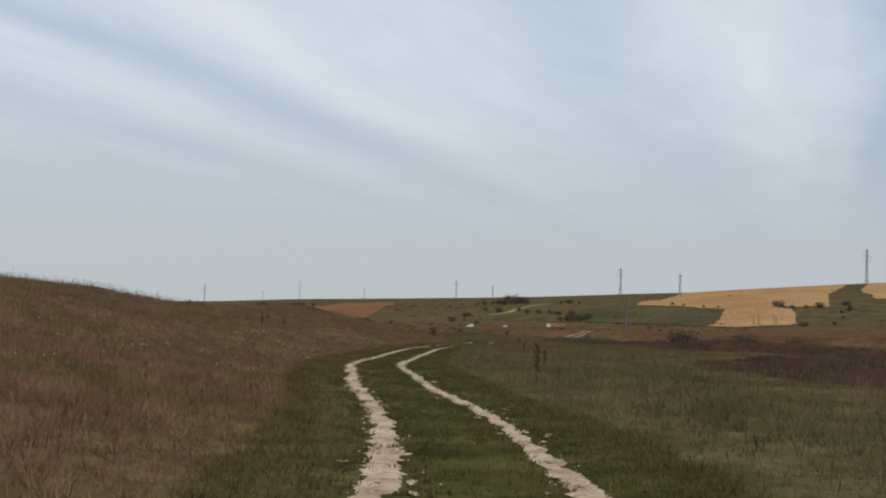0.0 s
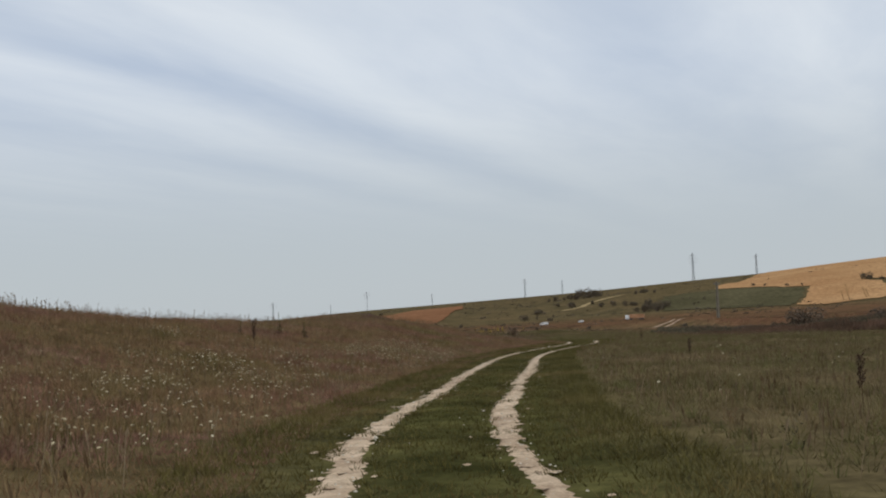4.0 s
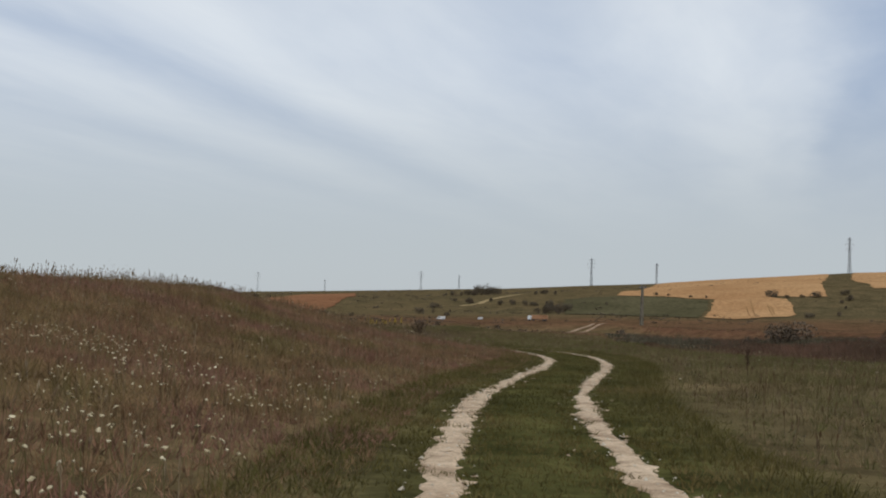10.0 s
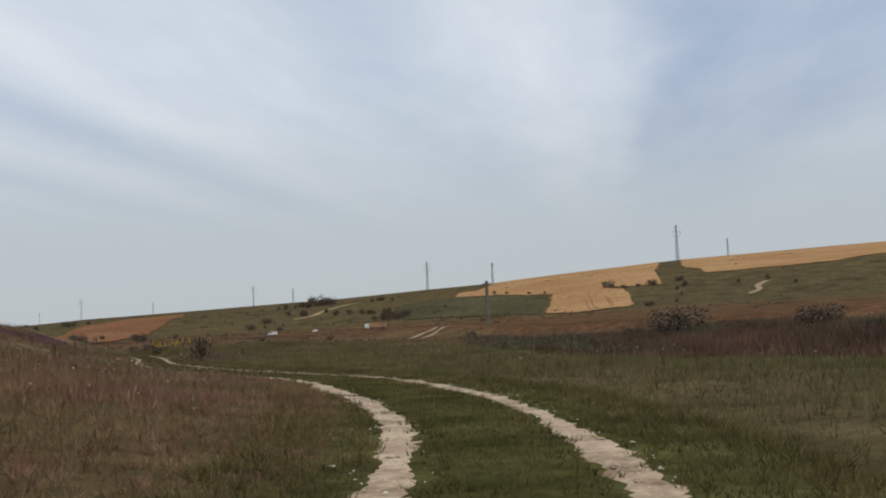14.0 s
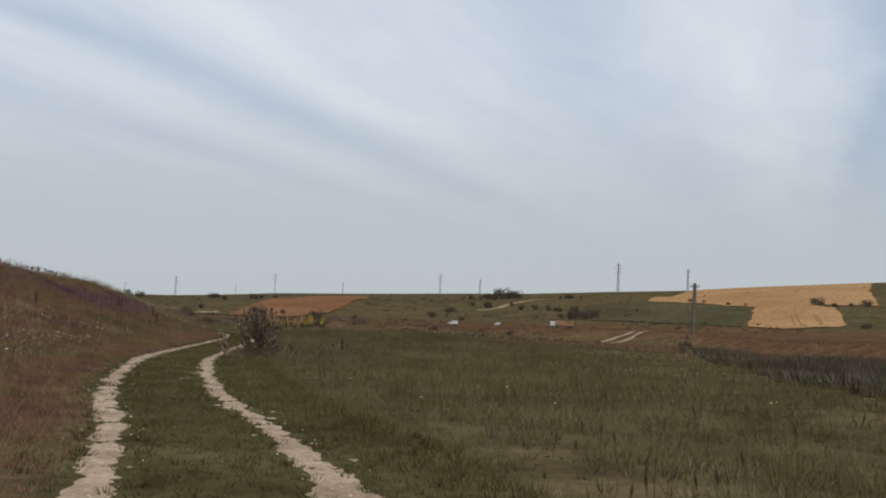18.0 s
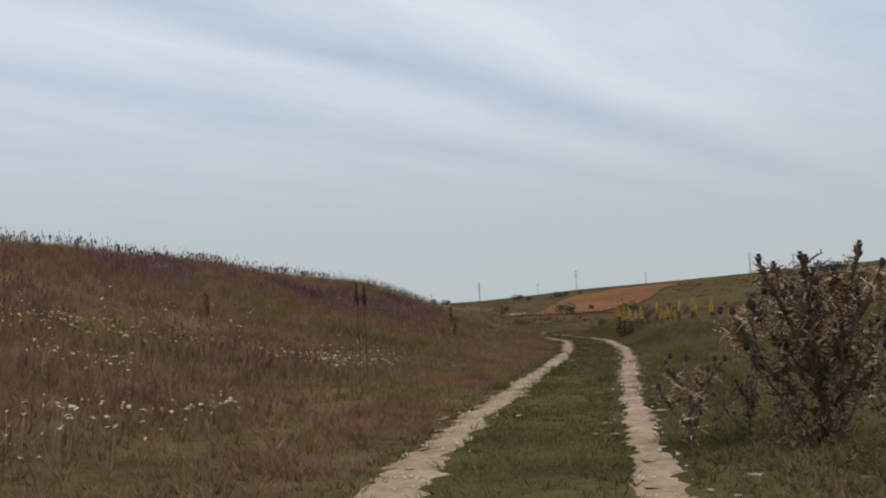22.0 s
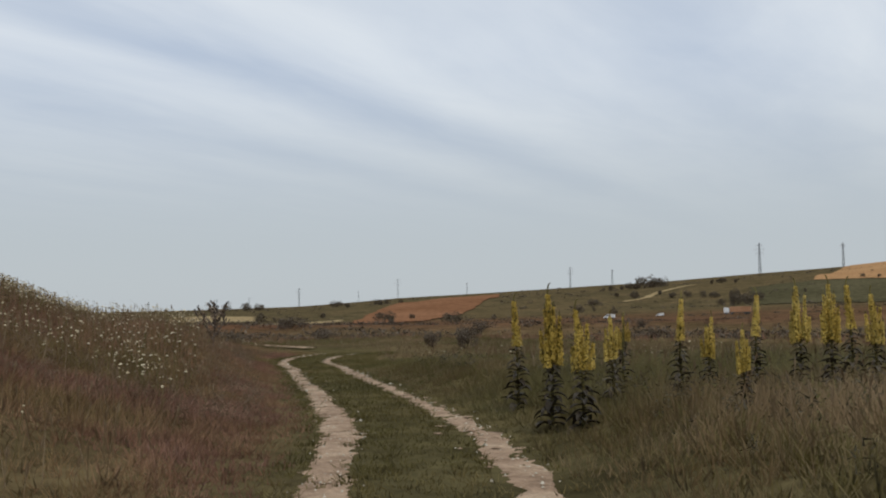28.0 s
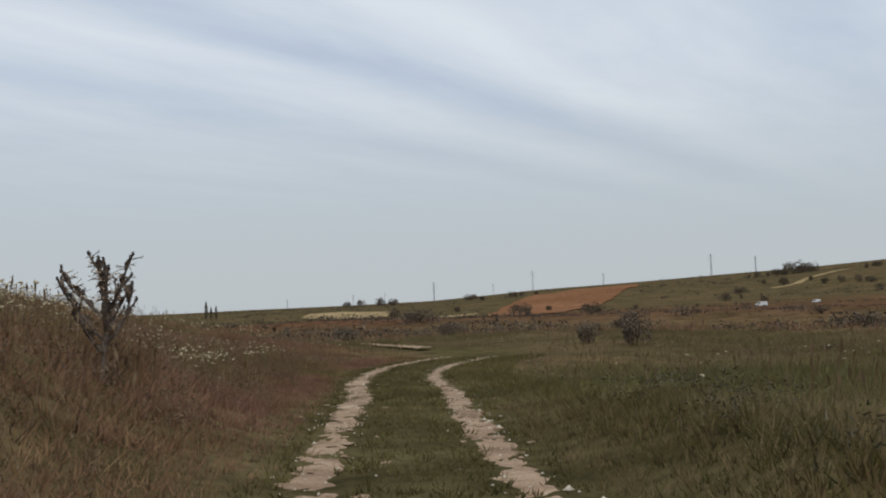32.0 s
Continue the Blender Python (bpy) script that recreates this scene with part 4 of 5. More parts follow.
MULLEINS = [
    mullein(1.55, 0, 41, "slim yellow-flowering mullein with dark withered lower leaves", leafy=46),
    mullein(1.75, 11, 42, "tall branched mullein full of yellow flower spikes", leafy=50),
    mullein(1.5, 5, 43, "yellow-flowering mullein with a few side spikes", leafy=42),
    mullein(1.35, 0, 44, "dark mullein spike out of flower among the grass", False, 22),
]
# kind, place and height of the tip above the track
MULLEIN_PLACES = [(0, -8.93, 178.1, 1.58), (1, -8.5, 175.7, 1.6), (2, -8.2, 175.1, 1.42), (2, -7.86, 176.25, 1.53), (0, -7.25, 175.5, 1.57), (2, -6.92, 176.1, 1.48), (2, -6.94, 173.7, 1.32), (0, -6.5, 175.9, 1.6),
                  (1, -6.0, 176.4, 1.85), (1, -5.97, 175.1, 1.8), (0, -5.36, 177.0, 1.75), (2, -5.38, 176.0, 1.75), (2, -8.49, 180.2, 1.34), (0, -7.58, 184.7, 1.46), (2, -7.35, 184.4, 1.55), (2, -7.53, 182.7, 1.3), (0, -2.64, 190.2, 1.55),
                  (3, -7.72, 177.0, 1.3), (3, -11.05, 70.9, 3.5), (3, -12.1, 70.8, 3.5), (3, -12.5, 66.0, 2.4)]
placed = set()
for k, x, y, top in MULLEIN_PLACES:
    base = float(height(x, y))
    s = min(1.1, max(0.5, (0.04 + top - base) / ((1.55, 1.75, 1.5, 1.35)[k] * 1.02)))
    m = settle(x, y, s, (x * 97 + y * 31) % 360)
    if k in placed:
        tagged(copy_thing(MULLEINS[k], m), group="mulleins")
    else:
        placed.add(k)
        MULLEINS[k].matrix_basis = m
        tagged(MULLEINS[k], group="mulleins")


# ---------------------------------------------------------------- thistles
def thistle(tall, arms, seed, label, leafiness=4, spread=1.0, start=0.25, stout=1.0):
    root = new("thistle")
    rng = random.Random(seed)
    head = bmesh.new()
    bmesh.ops.create_icosphere(head, subdivisions=1, radius=0.022)
    for v in head.verts:
        v.co *= 1.15 if rng.random() < 0.5 else 0.9
        if v.co.z > 0.008:
            v.co.z *= 0.7
    for i in range(18):
        a = i * 2.4
        b = Vector((math.cos(a) * 0.018, math.sin(a) * 0.018, 0.008))
        t = Vector((math.cos(a) * 0.036, math.sin(a) * 0.036, 0.012 + 0.02 * rng.random()))
        s = Vector((-math.sin(a), math.cos(a), 0)) * 0.004
        head.faces.new([head.verts.new(q) for q in (b - s, b + s, t)])
    bmesh.ops.create_cone(head, segments=8, radius1=0.012, radius2=0.016, depth=0.02, matrix=Matrix.Translation((0, 0, 0.026)))
    head_mesh = bpy.data.meshes.new("flower_head")
    head.to_mesh(head_mesh)
    head.free()
    head_mesh.materials.append(THISTLE_HEAD)
    leaf_meshes = []
    for v in range(3):
        bm = bmesh.new()
        leaf_blade(bm, (0, 0, 0), (1, 0, 0.75), 0.15, 0.026, 0.45 + 0.5 * v, 0.4, 5)
        for i in range(8):
            x = 0.015 + 0.014 * i
            sgn = -1 if i % 2 else 1
            bm.faces.new([bm.verts.new(q) for q in ((x, sgn * 0.008, x * 0.6), (x + 0.013, sgn * 0.009, x * 0.6), (x + 0.016, sgn * 0.034, x * 0.6 + 0.02))])
        me = bpy.data.meshes.new("leaf")
        bm.to_mesh(me)
        bm.free()
        me.materials.append(THISTLE_LEAF)
        leaf_meshes.append(me)

    def limb(name, p0, d, length, r0, parent, levels):
        pts, p, d = [Vector(p0)], Vector(p0), Vector(d).normalized()
        for i in range(4):
            d = (d + Vector((rng.uniform(-0.12, 0.12), rng.uniform(-0.12, 0.12), 0.2))).normalized()
            p = p + d * length / 4
            pts.append(p.copy())
        bm = bmesh.new()
        r0 *= stout
        tube(bm, pts, [r0 * 0.8, r0 * 0.72, r0 * 0.64, r0 * 0.55, r0 * 0.45], 5)
        sides = [f for f in bm.faces if len(f.verts) == 4]
        for f in rng.sample(sides, min(len(sides), 11)):
            v0, v1 = f.verts[1], f.verts[2]
            tip = f.calc_center_median() + Vector((rng.uniform(-1, 1), rng.uniform(-1, 1), 0.5)).normalized() * r0 * rng.uniform(1.8, 3.2)
            bm.faces.new((v0, v1, bm.verts.new(tip)))
        ob = part(name, bm, THISTLE_STEM, parent)
        share("flower_head", head_mesh, ob, Matrix.Translation(pts[-1]) @ Matrix.Diagonal((*(0.95 if spread == 1.0 else 0.75,) * 3, 1)))
        for i in range(leafiness * (4 if levels == 2 else 1)):
            t = rng.uniform(0.02, 0.92 if levels == 2 else 0.74) * 4
            k = min(3, int(t))
            c = pts[k].lerp(pts[k + 1], t - k)
            s = rng.uniform(0.7, 1.25) * (1.0 if levels == 2 else 0.8)
            share("leaf", leaf_meshes[rng.randrange(3)], ob, Matrix.Translation(c) @ pose(0, 0, 0, 0, rng.uniform(-20, 30), rng.uniform(0, 360)) @ Matrix.Diagonal((s, s, s, 1)))
        return pts

    trunk = limb("main_stem", (0, 0, -0.05), (0.02, 0.0, 1), tall * 0.92, 0.02, root, 2)
    for k in range(arms):
        a = k * 2.4 + rng.uniform(-0.3, 0.3)
        t = start + (2.85 - start) * (k + 0.5) / arms
        i = min(3, int(t))
        p0 = trunk[i].lerp(trunk[i + 1], t - i)
        out = Vector((math.cos(a) * spread, math.sin(a) * spread, rng.uniform(0.45, 0.9)))
        length = (tall - p0.z) * rng.uniform(0.6, 0.95)
        pts = limb("branch", p0, out, length, 0.012, root, 1)
        for j in ((1, 2, 3) if spread == 1.0 else (2, 3)):
            o2 = (out + Vector((rng.uniform(-0.9, 0.9), rng.uniform(-0.9, 0.9), 0.2)))
            limb("branch", pts[j], o2, length * rng.uniform(0.25, 0.42), 0.008, root, 0)
    return tagged(root, label, "thistle", "thistles")


big_thistle = thistle(1.45, 18, 61, "large branching thistle with spiny grey leaves beside the track", 17, start=0.05, stout=0.95)
big_thistle.matrix_basis = settle(-3.42, 142.7, 1.09, 20)
small_thistle = thistle(1.0, 4, 62, "small spiny thistle beside the larger one", 5)
small_thistle.matrix_basis = settle(-4.35, 142.6, 0.8, 70)
copy_thing(small_thistle, settle(-1.5, 147.3, 0.95, 200))
for x, y, sc in ((-3.95, 143.6, 0.7), (-3.0, 142.5, 0.75), (-2.6, 143.4, 0.65), (-3.6, 142.3, 0.6), (-3.3, 143.1, 0.7), (-2.75, 142.1, 0.6)):
    copy_thing(small_thistle, settle(x, y, sc, x * 140))
bare_thistle = thistle(1.55, 10, 63, "dark candelabra thistle with bare upper arms on the bank", 6, 0.8, 0.8, 1.7)
bare_thistle.matrix_basis = settle(-15.6, 187.3, 0.76, 110)


# ---------------------------------------------------------------- dead stalks
def dead_stalk(tall, seed, label):
    root = new("dead_stalk")
    rng = random.Random(seed)
    bm = bmesh.new()
    tube(bm, [(0, 0, -0.05), (0.02, 0, tall * 0.5), (0.05, 0.02, tall)], [0.012, 0.009, 0.004], 5)
    part("stem", bm, DEAD, root)
    for k in range(13):
        a, z = k * 2.4, tall * (0.36 + 0.045 * k)
        bm = bmesh.new()
        e = Vector((math.cos(a) * 0.075, math.sin(a) * 0.075, z + 0.15))
        tube(bm, [(0.02, 0, z), e * 0.6 + Vector((0, 0, z * 0.4)), e], [0.005, 0.004, 0.003], 4)
        for i in range(46):
            c = Vector((0.02, 0, z)).lerp(e, rng.uniform(0.3, 1.05)) + Vector((rng.uniform(-0.02, 0.02), rng.uniform(-0.02, 0.02), rng.uniform(-0.02, 0.02)))
            s = 0.02
            bm.faces.new([bm.verts.new(c + Vector((rng.uniform(-s, s), rng.uniform(-s, s), rng.uniform(-s, s)))) for _ in range(3)])
        part("seed_head", bm, DEAD, root)
    return tagged(root, label, "weed", "dead stalks")


dock = dead_stalk(0.95, 71, "dry reddish-brown dock stalk in the grass")
dock.matrix_basis = settle(1.8, 26.5, 1.05)
for x, y, s in ((-10.6, 60.4, 1.0), (3.4, 60, 0.7), (4.6, 88, 0.7), (-13.4, 152.8, 0.6), (-12.4, 166.5, 0.8), (3.0, 40, 0.75), (-8.4, 131, 0.8), (-14.0, 172, 0.8)):
    copy_thing(dock, settle(x, y, s, x * 50))


# ---------------------------------------------------------------- tall slim weeds
def tall_weed(tall, seed, label):
    """A bare reddish stem with a plume of narrow leaves at its top."""
    root = new("tall_weed")
    rng = random.Random(seed)
    bm = bmesh.new()
    tube(bm, [(0, 0, -0.05), (0.02, 0, tall * 0.4), (0.0, 0.01, tall * 0.75), (0.01, 0, tall)], [0.011, 0.009, 0.007, 0.003], 5)
    part("stem", bm, DEAD, root)
    for k in range(30):
        a, t = k * 2.4, 0.78 + 0.22 * k / 30
        size = 1.15 - 0.75 * (k / 30)
        bm = bmesh.new()
        leaf_blade(bm, (0, 0, tall * t), (math.cos(a), math.sin(a), rng.uniform(1.4, 2.4)), 0.13 * size, 0.03 * size, rng.uniform(0.0, 0.8), 0.2, 3)
        part("leaf", bm, MULLEIN_LEAF, root)
    return tagged(root, label, "weed", "tall weeds")


weed = tall_weed(1.75, 81, "tall slim dark weed with a leafy top on the bank")
weed.matrix_basis = settle(-9.6, 150.24, 0.865)
copy_thing(weed, settle(-9.45, 150.15, 1.0, 100))


# ---------------------------------------------------------------- power lines
def bar(bm, a, b, r):
    tube(bm, [a, b], [r, r], 4)


def pylon(tall, base, arms, label, r=0.11):
    root = new("power_pylon")
    waist, top = tall * 0.62, tall

    def half(z):
        return base * (1 - z / waist) + 0.75 * z / waist if z < waist else 0.75 - 0.4 * (z - waist) / (top - waist)
    zs = [0, tall * 0.16, tall * 0.3, tall * 0.42, tall * 0.53, waist] + [waist + (top - waist) * k / 5 for k in range(1, 6)]
    for sx, sy in ((1, 1), (1, -1), (-1, -1), (-1, 1)):
        bm = bmesh.new()
        for z0, z1 in ((-0.5, waist), (waist, top)):
            bar(bm, (sx * half(max(z0, 0)), sy * half(max(z0, 0)), z0), (sx * half(z1), sy * half(z1), z1), r)
        part("leg", bm, STEEL, root)
    for side in range(4):
        bm = bmesh.new()
        c, s = (1, 0, -1, 0)[side], (0, 1, 0, -1)[side]
        for z0, z1 in zip(zs, zs[1:]):
            h0, h1 = half(z0), half(z1)
            for k in (-1, 1):
                p = (c * h0 - s * k * h0, s * h0 + c * k * h0, z0)
                q = (c * h1 + s * k * h1, s * h1 - c * k * h1, z1)
                bar(bm, p, q, r * 0.62)
            bar(bm, (c * h1 - s * h1, s * h1 + c * h1, z1), (c * h1 + s * h1, s * h1 - c * h1, z1), r * 0.6)
        part("bracing", bm, STEEL, root)
    for z, w in arms:
        bm = bmesh.new()
        for k in (-1, 1):
            for sy in (-0.5, 0.5):
                bar(bm, (0, sy, z * tall), (k * w, 0, z * tall), r * 0.75)
                bar(bm, (0, sy, z * tall + 1.6), (k * w, 0, z * tall), r * 0.6)
        arm = part("crossarm", bm, STEEL, root)
        for k in (-1, 1):
            bm = bmesh.new()
            tube(bm, [(k * w, 0, z * tall - 0.05 - 0.3 * i) for i in range(6)], [0.05, 0.14, 0.08, 0.14, 0.08, 0.12], 6)
            part("insulator", bm, PORCELAIN, arm)
    return tagged(root, label, "power pylon", "ridge pylons")


big_pylon = pylon(35, 1.35, ((0.68, 4.2), (0.8, 5.6), (0.92, 3.6)), "tall grey lattice power pylon on the ridge", 0.125)
thin_mast = pylon(24, 1.0, ((0.9, 2.2),), "slim grey lattice power mast on the ridge", 0.105)
big_pylon.matrix_basis = settle(201, 1435, 1.0, 12)
for x, y, s in ((-6.3, 1336, 0.62), (407, 1143, 1.0), (-290, 2022, 1.0), (-511, 2243, 1.05)):
    copy_thing(big_pylon, settle(x, y, s, 12 + x * 0.02))
thin_mast.matrix_basis = settle(213, 1107, 0.82, 12)
for az, r, s in ((1.7, 1260, 0.85), (-5.2, 1700, 0.95), (-10.5, 1900, 0.95), (23.8, 1080, 0.85), (-17.3, 1900, 0.9), (-15.8, 2100, 1.05), (-20.5, 2000, 0.9)):
    copy_thing(thin_mast, settle(r * math.sin(radians(az)), 100 + r * math.cos(radians(az)), s, 12))


def concrete_pole():
    root = thing("utility_pole", 44.9, 309, 25, 0.8, 0.4)
    root.matrix_basis = root.matrix_basis @ Matrix.Diagonal((1.18, 1.18, 1.18, 1))
    bm = bmesh.new()
    box(bm, -0.3, 0.3, -0.26, 0.26, -0.2, 8.3, 0.03)
    for v in bm.verts:
        if v.co.z > 4:
            v.co.x *= 0.62
            v.co.y *= 0.62
    part("shaft", bm, CONCRETE, root)
    bm = bmesh.new()
    box(bm, -0.8, 0.8, -0.07, 0.07, 7.72, 7.86, 0.01)
    arm = part("crossarm", bm, STEEL, root)
    for x in (-0.7, -0.3, 0.3, 0.7):
        bm = bmesh.new()
        tube(bm, [(x, 0, 7.87), (x, 0, 7.97), (x, 0, 8.0), (x, 0, 8.08), (x, 0, 8.12)], [0.015, 0.015, 0.06, 0.05, 0.02], 8)
        part("insulator", bm, PORCELAIN, arm)
    return tagged(root, "weathered concrete utility pole with a short crossarm", "utility pole")


concrete_pole()


# ---------------------------------------------------------------- traffic on the far road
def wheel_parts(root, spots, r):
    for x, y in spots:
        bm = bmesh.new()
        bmesh.ops.create_cone(bm, cap_ends=True, segments=18, radius1=r, radius2=r, depth=0.22, matrix=Matrix.Translation((x, y, r)) @ Matrix.Rotation(radians(90), 4, "X"))
        w = part("wheel", bm, RUBBER, root)
        bm = bmesh.new()
        bmesh.ops.create_cone(bm, cap_ends=True, segments=12, radius1=r * 0.55, radius2=r * 0.5, depth=0.24, matrix=Matrix.Translation((x, y, r)) @ Matrix.Rotation(radians(90), 4, "X"))
        part("rim", bm, STEEL, w)


def van(label):
    root = new("van")
    bm = bmesh.new()
    side = [(-2.6, 0.35), (2.5, 0.35), (2.6, 0.9), (1.75, 1.15), (1.1, 1.95), (0.8, 2.1), (-2.5, 2.1), (-2.65, 1.2)]
    a = [bm.verts.new((x, -0.95, z)) for x, z in side]
    b = [bm.verts.new((x, 0.95, z)) for x, z in side]
    bm.faces.new(a)
    bm.faces.new(b[::-1])
    for i in range(len(side)):
        j = (i + 1) % len(side)
        bm.faces.new((a[j], a[i], b[i], b[j]))
    bmesh.ops.recalc_face_normals(bm, faces=bm.faces[:])
    bmesh.ops.bevel(bm, geom=bm.edges[:], offset=0.06, segments=2, affect="EDGES")
    part("body", bm, WHITE_PAINT, root)
    for y in (-0.96, 0.96):
        bm = bmesh.new()
        box(bm, 0.1, 1.2, y - 0.012, y + 0.012, 1.25, 1.8)
        part("side_window", bm, GLASS, root)
    bm = bmesh.new()
    box(bm, -0.01, 0.01, -0.82, 0.82, -0.45, 0.45)
    bmesh.ops.transform(bm, matrix=pose(1.45, 0, 1.57, 0, -39, 0), verts=bm.verts[:])
    part("windscreen", bm, GLASS, root)
    wheel_parts(root, ((-1.65, -0.86), (-1.65, 0.86), (1.7, -0.86), (1.7, 0.86)), 0.34)
    return tagged(root, label, "van", "vehicles on the far road")


white_van = van("small white van on the far valley road")
white_van.matrix_basis = settle(4.2, 523, 0.68, 165, -0.1)
copy_thing(white_van, settle(21, 538, 0.68, 165, -0.1))


def lorry():
    root = new("lorry")
    bm = bmesh.new()
    box(bm, -6.5, 2.4, -1.25, 1.25, 1.05, 3.4, 0.05)
    part("cargo_box", bm, CARGO, root)
    bm = bmesh.new()
    box(bm, -6.4, 5.0, -0.45, 0.45, 0.75, 1.05, 0.02)
    part("chassis", bm, STEEL, root)
    bm = bmesh.new()
    box(bm, 2.7, 5.0, -1.2, 1.2, 0.7, 3.0, 0.15)
    cab = part("cab", bm, WHITE_PAINT, root)
    bm = bmesh.new()
    box(bm, 4.99, 5.02, -1.0, 1.0, 1.8, 2.7)
    part("windscreen", bm, GLASS, cab)
    wheel_parts(root, ((-5.4, -1.1), (-5.4, 1.1), (-4.2, -1.1), (-4.2, 1.1), (1.6, -1.1), (1.6, 1.1), (4.0, -1.1), (4.0, 1.1)), 0.5)
    return tagged(root, "orange-sided lorry with a white cab on the far road", "lorry", "vehicles on the far road")


lorry().matrix_basis = settle(44, 530, 0.72, 165, -0.1)


# ---------------------------------------------------------------- grass and flowers
def trodden(x, y):
    """Height of growth, as a share, on the worn ground where the track turns."""
    return 1 - 0.7 * smooth(199, 206, y) * (1 - smooth(232, 238, y)) * (1 - smooth(8, 13, x - track_x(y))) * (1 - smooth(2.2, 4.5, track_x(y) - x)) - 0.25 * smooth(208, 212, y) * (1 - smooth(231, 234, y)) * (1 - smooth(5, 7, np.abs(x - track_x(y))))


def blades(name, x, y, count, tall, wide, lean, material, label, seed, rise=0.0):
    """Tufts at x, y of slim, leaning, tapering blades."""
    rng = np.random.default_rng(seed)
    n = len(x)
    X, Y, H = (np.repeat(v, count) for v in (x, y, tall))
    m = n * count
    a = rng.uniform(0, math.tau, m)
    spread = rng.uniform(0, 0.07, m) + 0.02 * (H > 0.2)
    bx, by = X + spread * np.cos(a), Y + spread * np.sin(a)
    bz = height(bx, by) - 0.02
    h = H * rng.uniform(0.55, 1.15, m)
    l = lean * rng.uniform(0.2, 1.3, m) * h
    w = wide * rng.uniform(0.7, 1.35, m)
    f = rng.uniform(0, math.tau, m)
    ox, oy = np.cos(f) * w / 2, np.sin(f) * w / 2
    dx, dy = np.cos(a), np.sin(a)
    co = np.zeros((m, 3, 3), np.float32)
    co[:, 0] = np.stack([bx - ox, by - oy, bz], 1)
    co[:, 1] = np.stack([bx + ox, by + oy, bz], 1)
    co[:, 2] = np.stack([bx + dx * l, by + dy * l, bz + h * (1 - 0.25 * l / np.maximum(h, 0.01))], 1)
    me = raw_mesh(name, co.reshape(-1, 3), [], np.arange(3 * m).reshape(-1, 3), material)
    return tagged(new(name, me), label, "grass", kind="stuff")


def scatter(n, d0, d1, y0, y1, seed, lean_to=1.0):
    """Random spots d0 to d1 metres beside the track's middle, denser close to it."""
    rng = np.random.default_rng(seed)
    y = rng.uniform(y0, y1, n)
    d = d0 + (d1 - d0) * rng.random(n) ** lean_to
    return track_x(y) + d, y, d


def clumpy(x, y, size, seed, keep):
    return lumps(x, y, size, seed) + 0.6 * lumps(x, y, size * 0.37, seed + 3) > keep


rng = np.random.default_rng(90)
x, y, d = scatter(80000, -2.3, 2.3, 5, 236, 91)
free = (np.abs(np.abs(d) - gauge(y)) > 0.27 * rng.random(len(d)) ** 0.3) & ((y < 211) | (y > 232))
x, y, d = x[free], y[free], d[free]
tall = 0.06 + 0.10 * smooth(1.1, 2.2, np.abs(d)) + 0.03 * rng.random(len(x))
green = y + 10 * rng.normal(size=len(y)) < 112
brown = (d < -1.05 - 0.25 * rng.random(len(d))) & (y + 6 * rng.normal(size=len(y)) > 103)
blades("verge_grass", x[brown], y[brown], 6, tall[brown] * 1.15, 0.013, 0.9, BANK_GRASS, "short dry brown grass at the foot of the bank", 292)
green, dry = green & ~brown, ~green & ~brown
blades("short_grass", x[green], y[green], 6, tall[green], 0.013, 0.9, TURF, "short green turf between and beside the wheel ruts", 92)
blades("short_grass", x[dry], y[dry], 6, tall[dry], 0.013, 0.9, DRY_TURF, "short olive turf between and beside the wheel ruts", 192)
# grass creeping into the ruts in small broken clumps
y = rng.uniform(8, 210, 26000)
x = track_x(y) + np.where(rng.random(len(y)) < 0.5, -1, 1) * gauge(y) + rng.uniform(-0.32, 0.32, len(y))
off = np.abs(np.abs(x - track_x(y)) - gauge(y))
keep = lumps(x * 2.2, y, 0.75, 4.0) + 0.5 * lumps(x * 2.2, y, 0.31, 9.0) > 0.88 - 2.0 * off
x, y = x[keep], y[keep]
blades("rut_grass", x, y, 7, rng.uniform(0.03, 0.075, len(x)), 0.012, 0.9, DRY_TURF, "clumps of grass creeping into the wheel ruts", 193)
x, y, d = scatter(105000, -1.5, -21, 6, 240, 93, 1.25)
tall = (0.09 + 0.17 * smooth(1.5, 4.5, -d)) * (1 + 0.35 * lumps(x, y, 4.0, 1.0))
blades("bank_grass", x, y, 9, tall * trodden(x, y), 0.013, 0.9, BANK_GRASS, "tall dry olive-brown grass on the bank", 94)
x, y, d = scatter(9000, -1.5, -9.5, 174, 206, 293, 1.0)
blades("bank_grass", x, y, 10, (0.1 + 0.2 * smooth(1.6, 3.0, -d)) * (1 + 0.35 * lumps(x, y, 2.5, 5.0)), 0.012, 0.8, BANK_GRASS, "dense brown grass on the foot of the bank", 294)
x, y, d = scatter(70000, 1.5, 23, 6, 245, 95, 1.25)
x2, y2, d2 = scatter(14000, 1.2, 16, 160, 212, 195, 1.0)
x, y, d = np.concatenate([x, x2]), np.concatenate([y, y2]), np.concatenate([d, d2])
dry = x - spline(y, GULLY_Y, GULLY_X) < 1.5 + 1.5 * lumps(x, y, 5.0, 8.0)
x, y, d = x[dry], y[dry], d[dry]
tall = (0.08 + 0.16 * smooth(1.5, 5, d)) * (1 + 0.35 * lumps(x, y, 4.0, 6.0)) * (1 - 0.4 * smooth(-5, -1, x - spline(y, GULLY_Y, GULLY_X)))
lush = np.interp(y, [6, 60, 96, 112, 150, 165, 182, 245], [0.05, 0.08, 0.25, 0.8, 0.8, 0.3, 0.3, 0.3]) + 0.35 * lumps(x, y, 6.0, 9.0)
lush = rng.random(len(x)) < np.where(d < 3, np.maximum(lush, 0.4), lush)
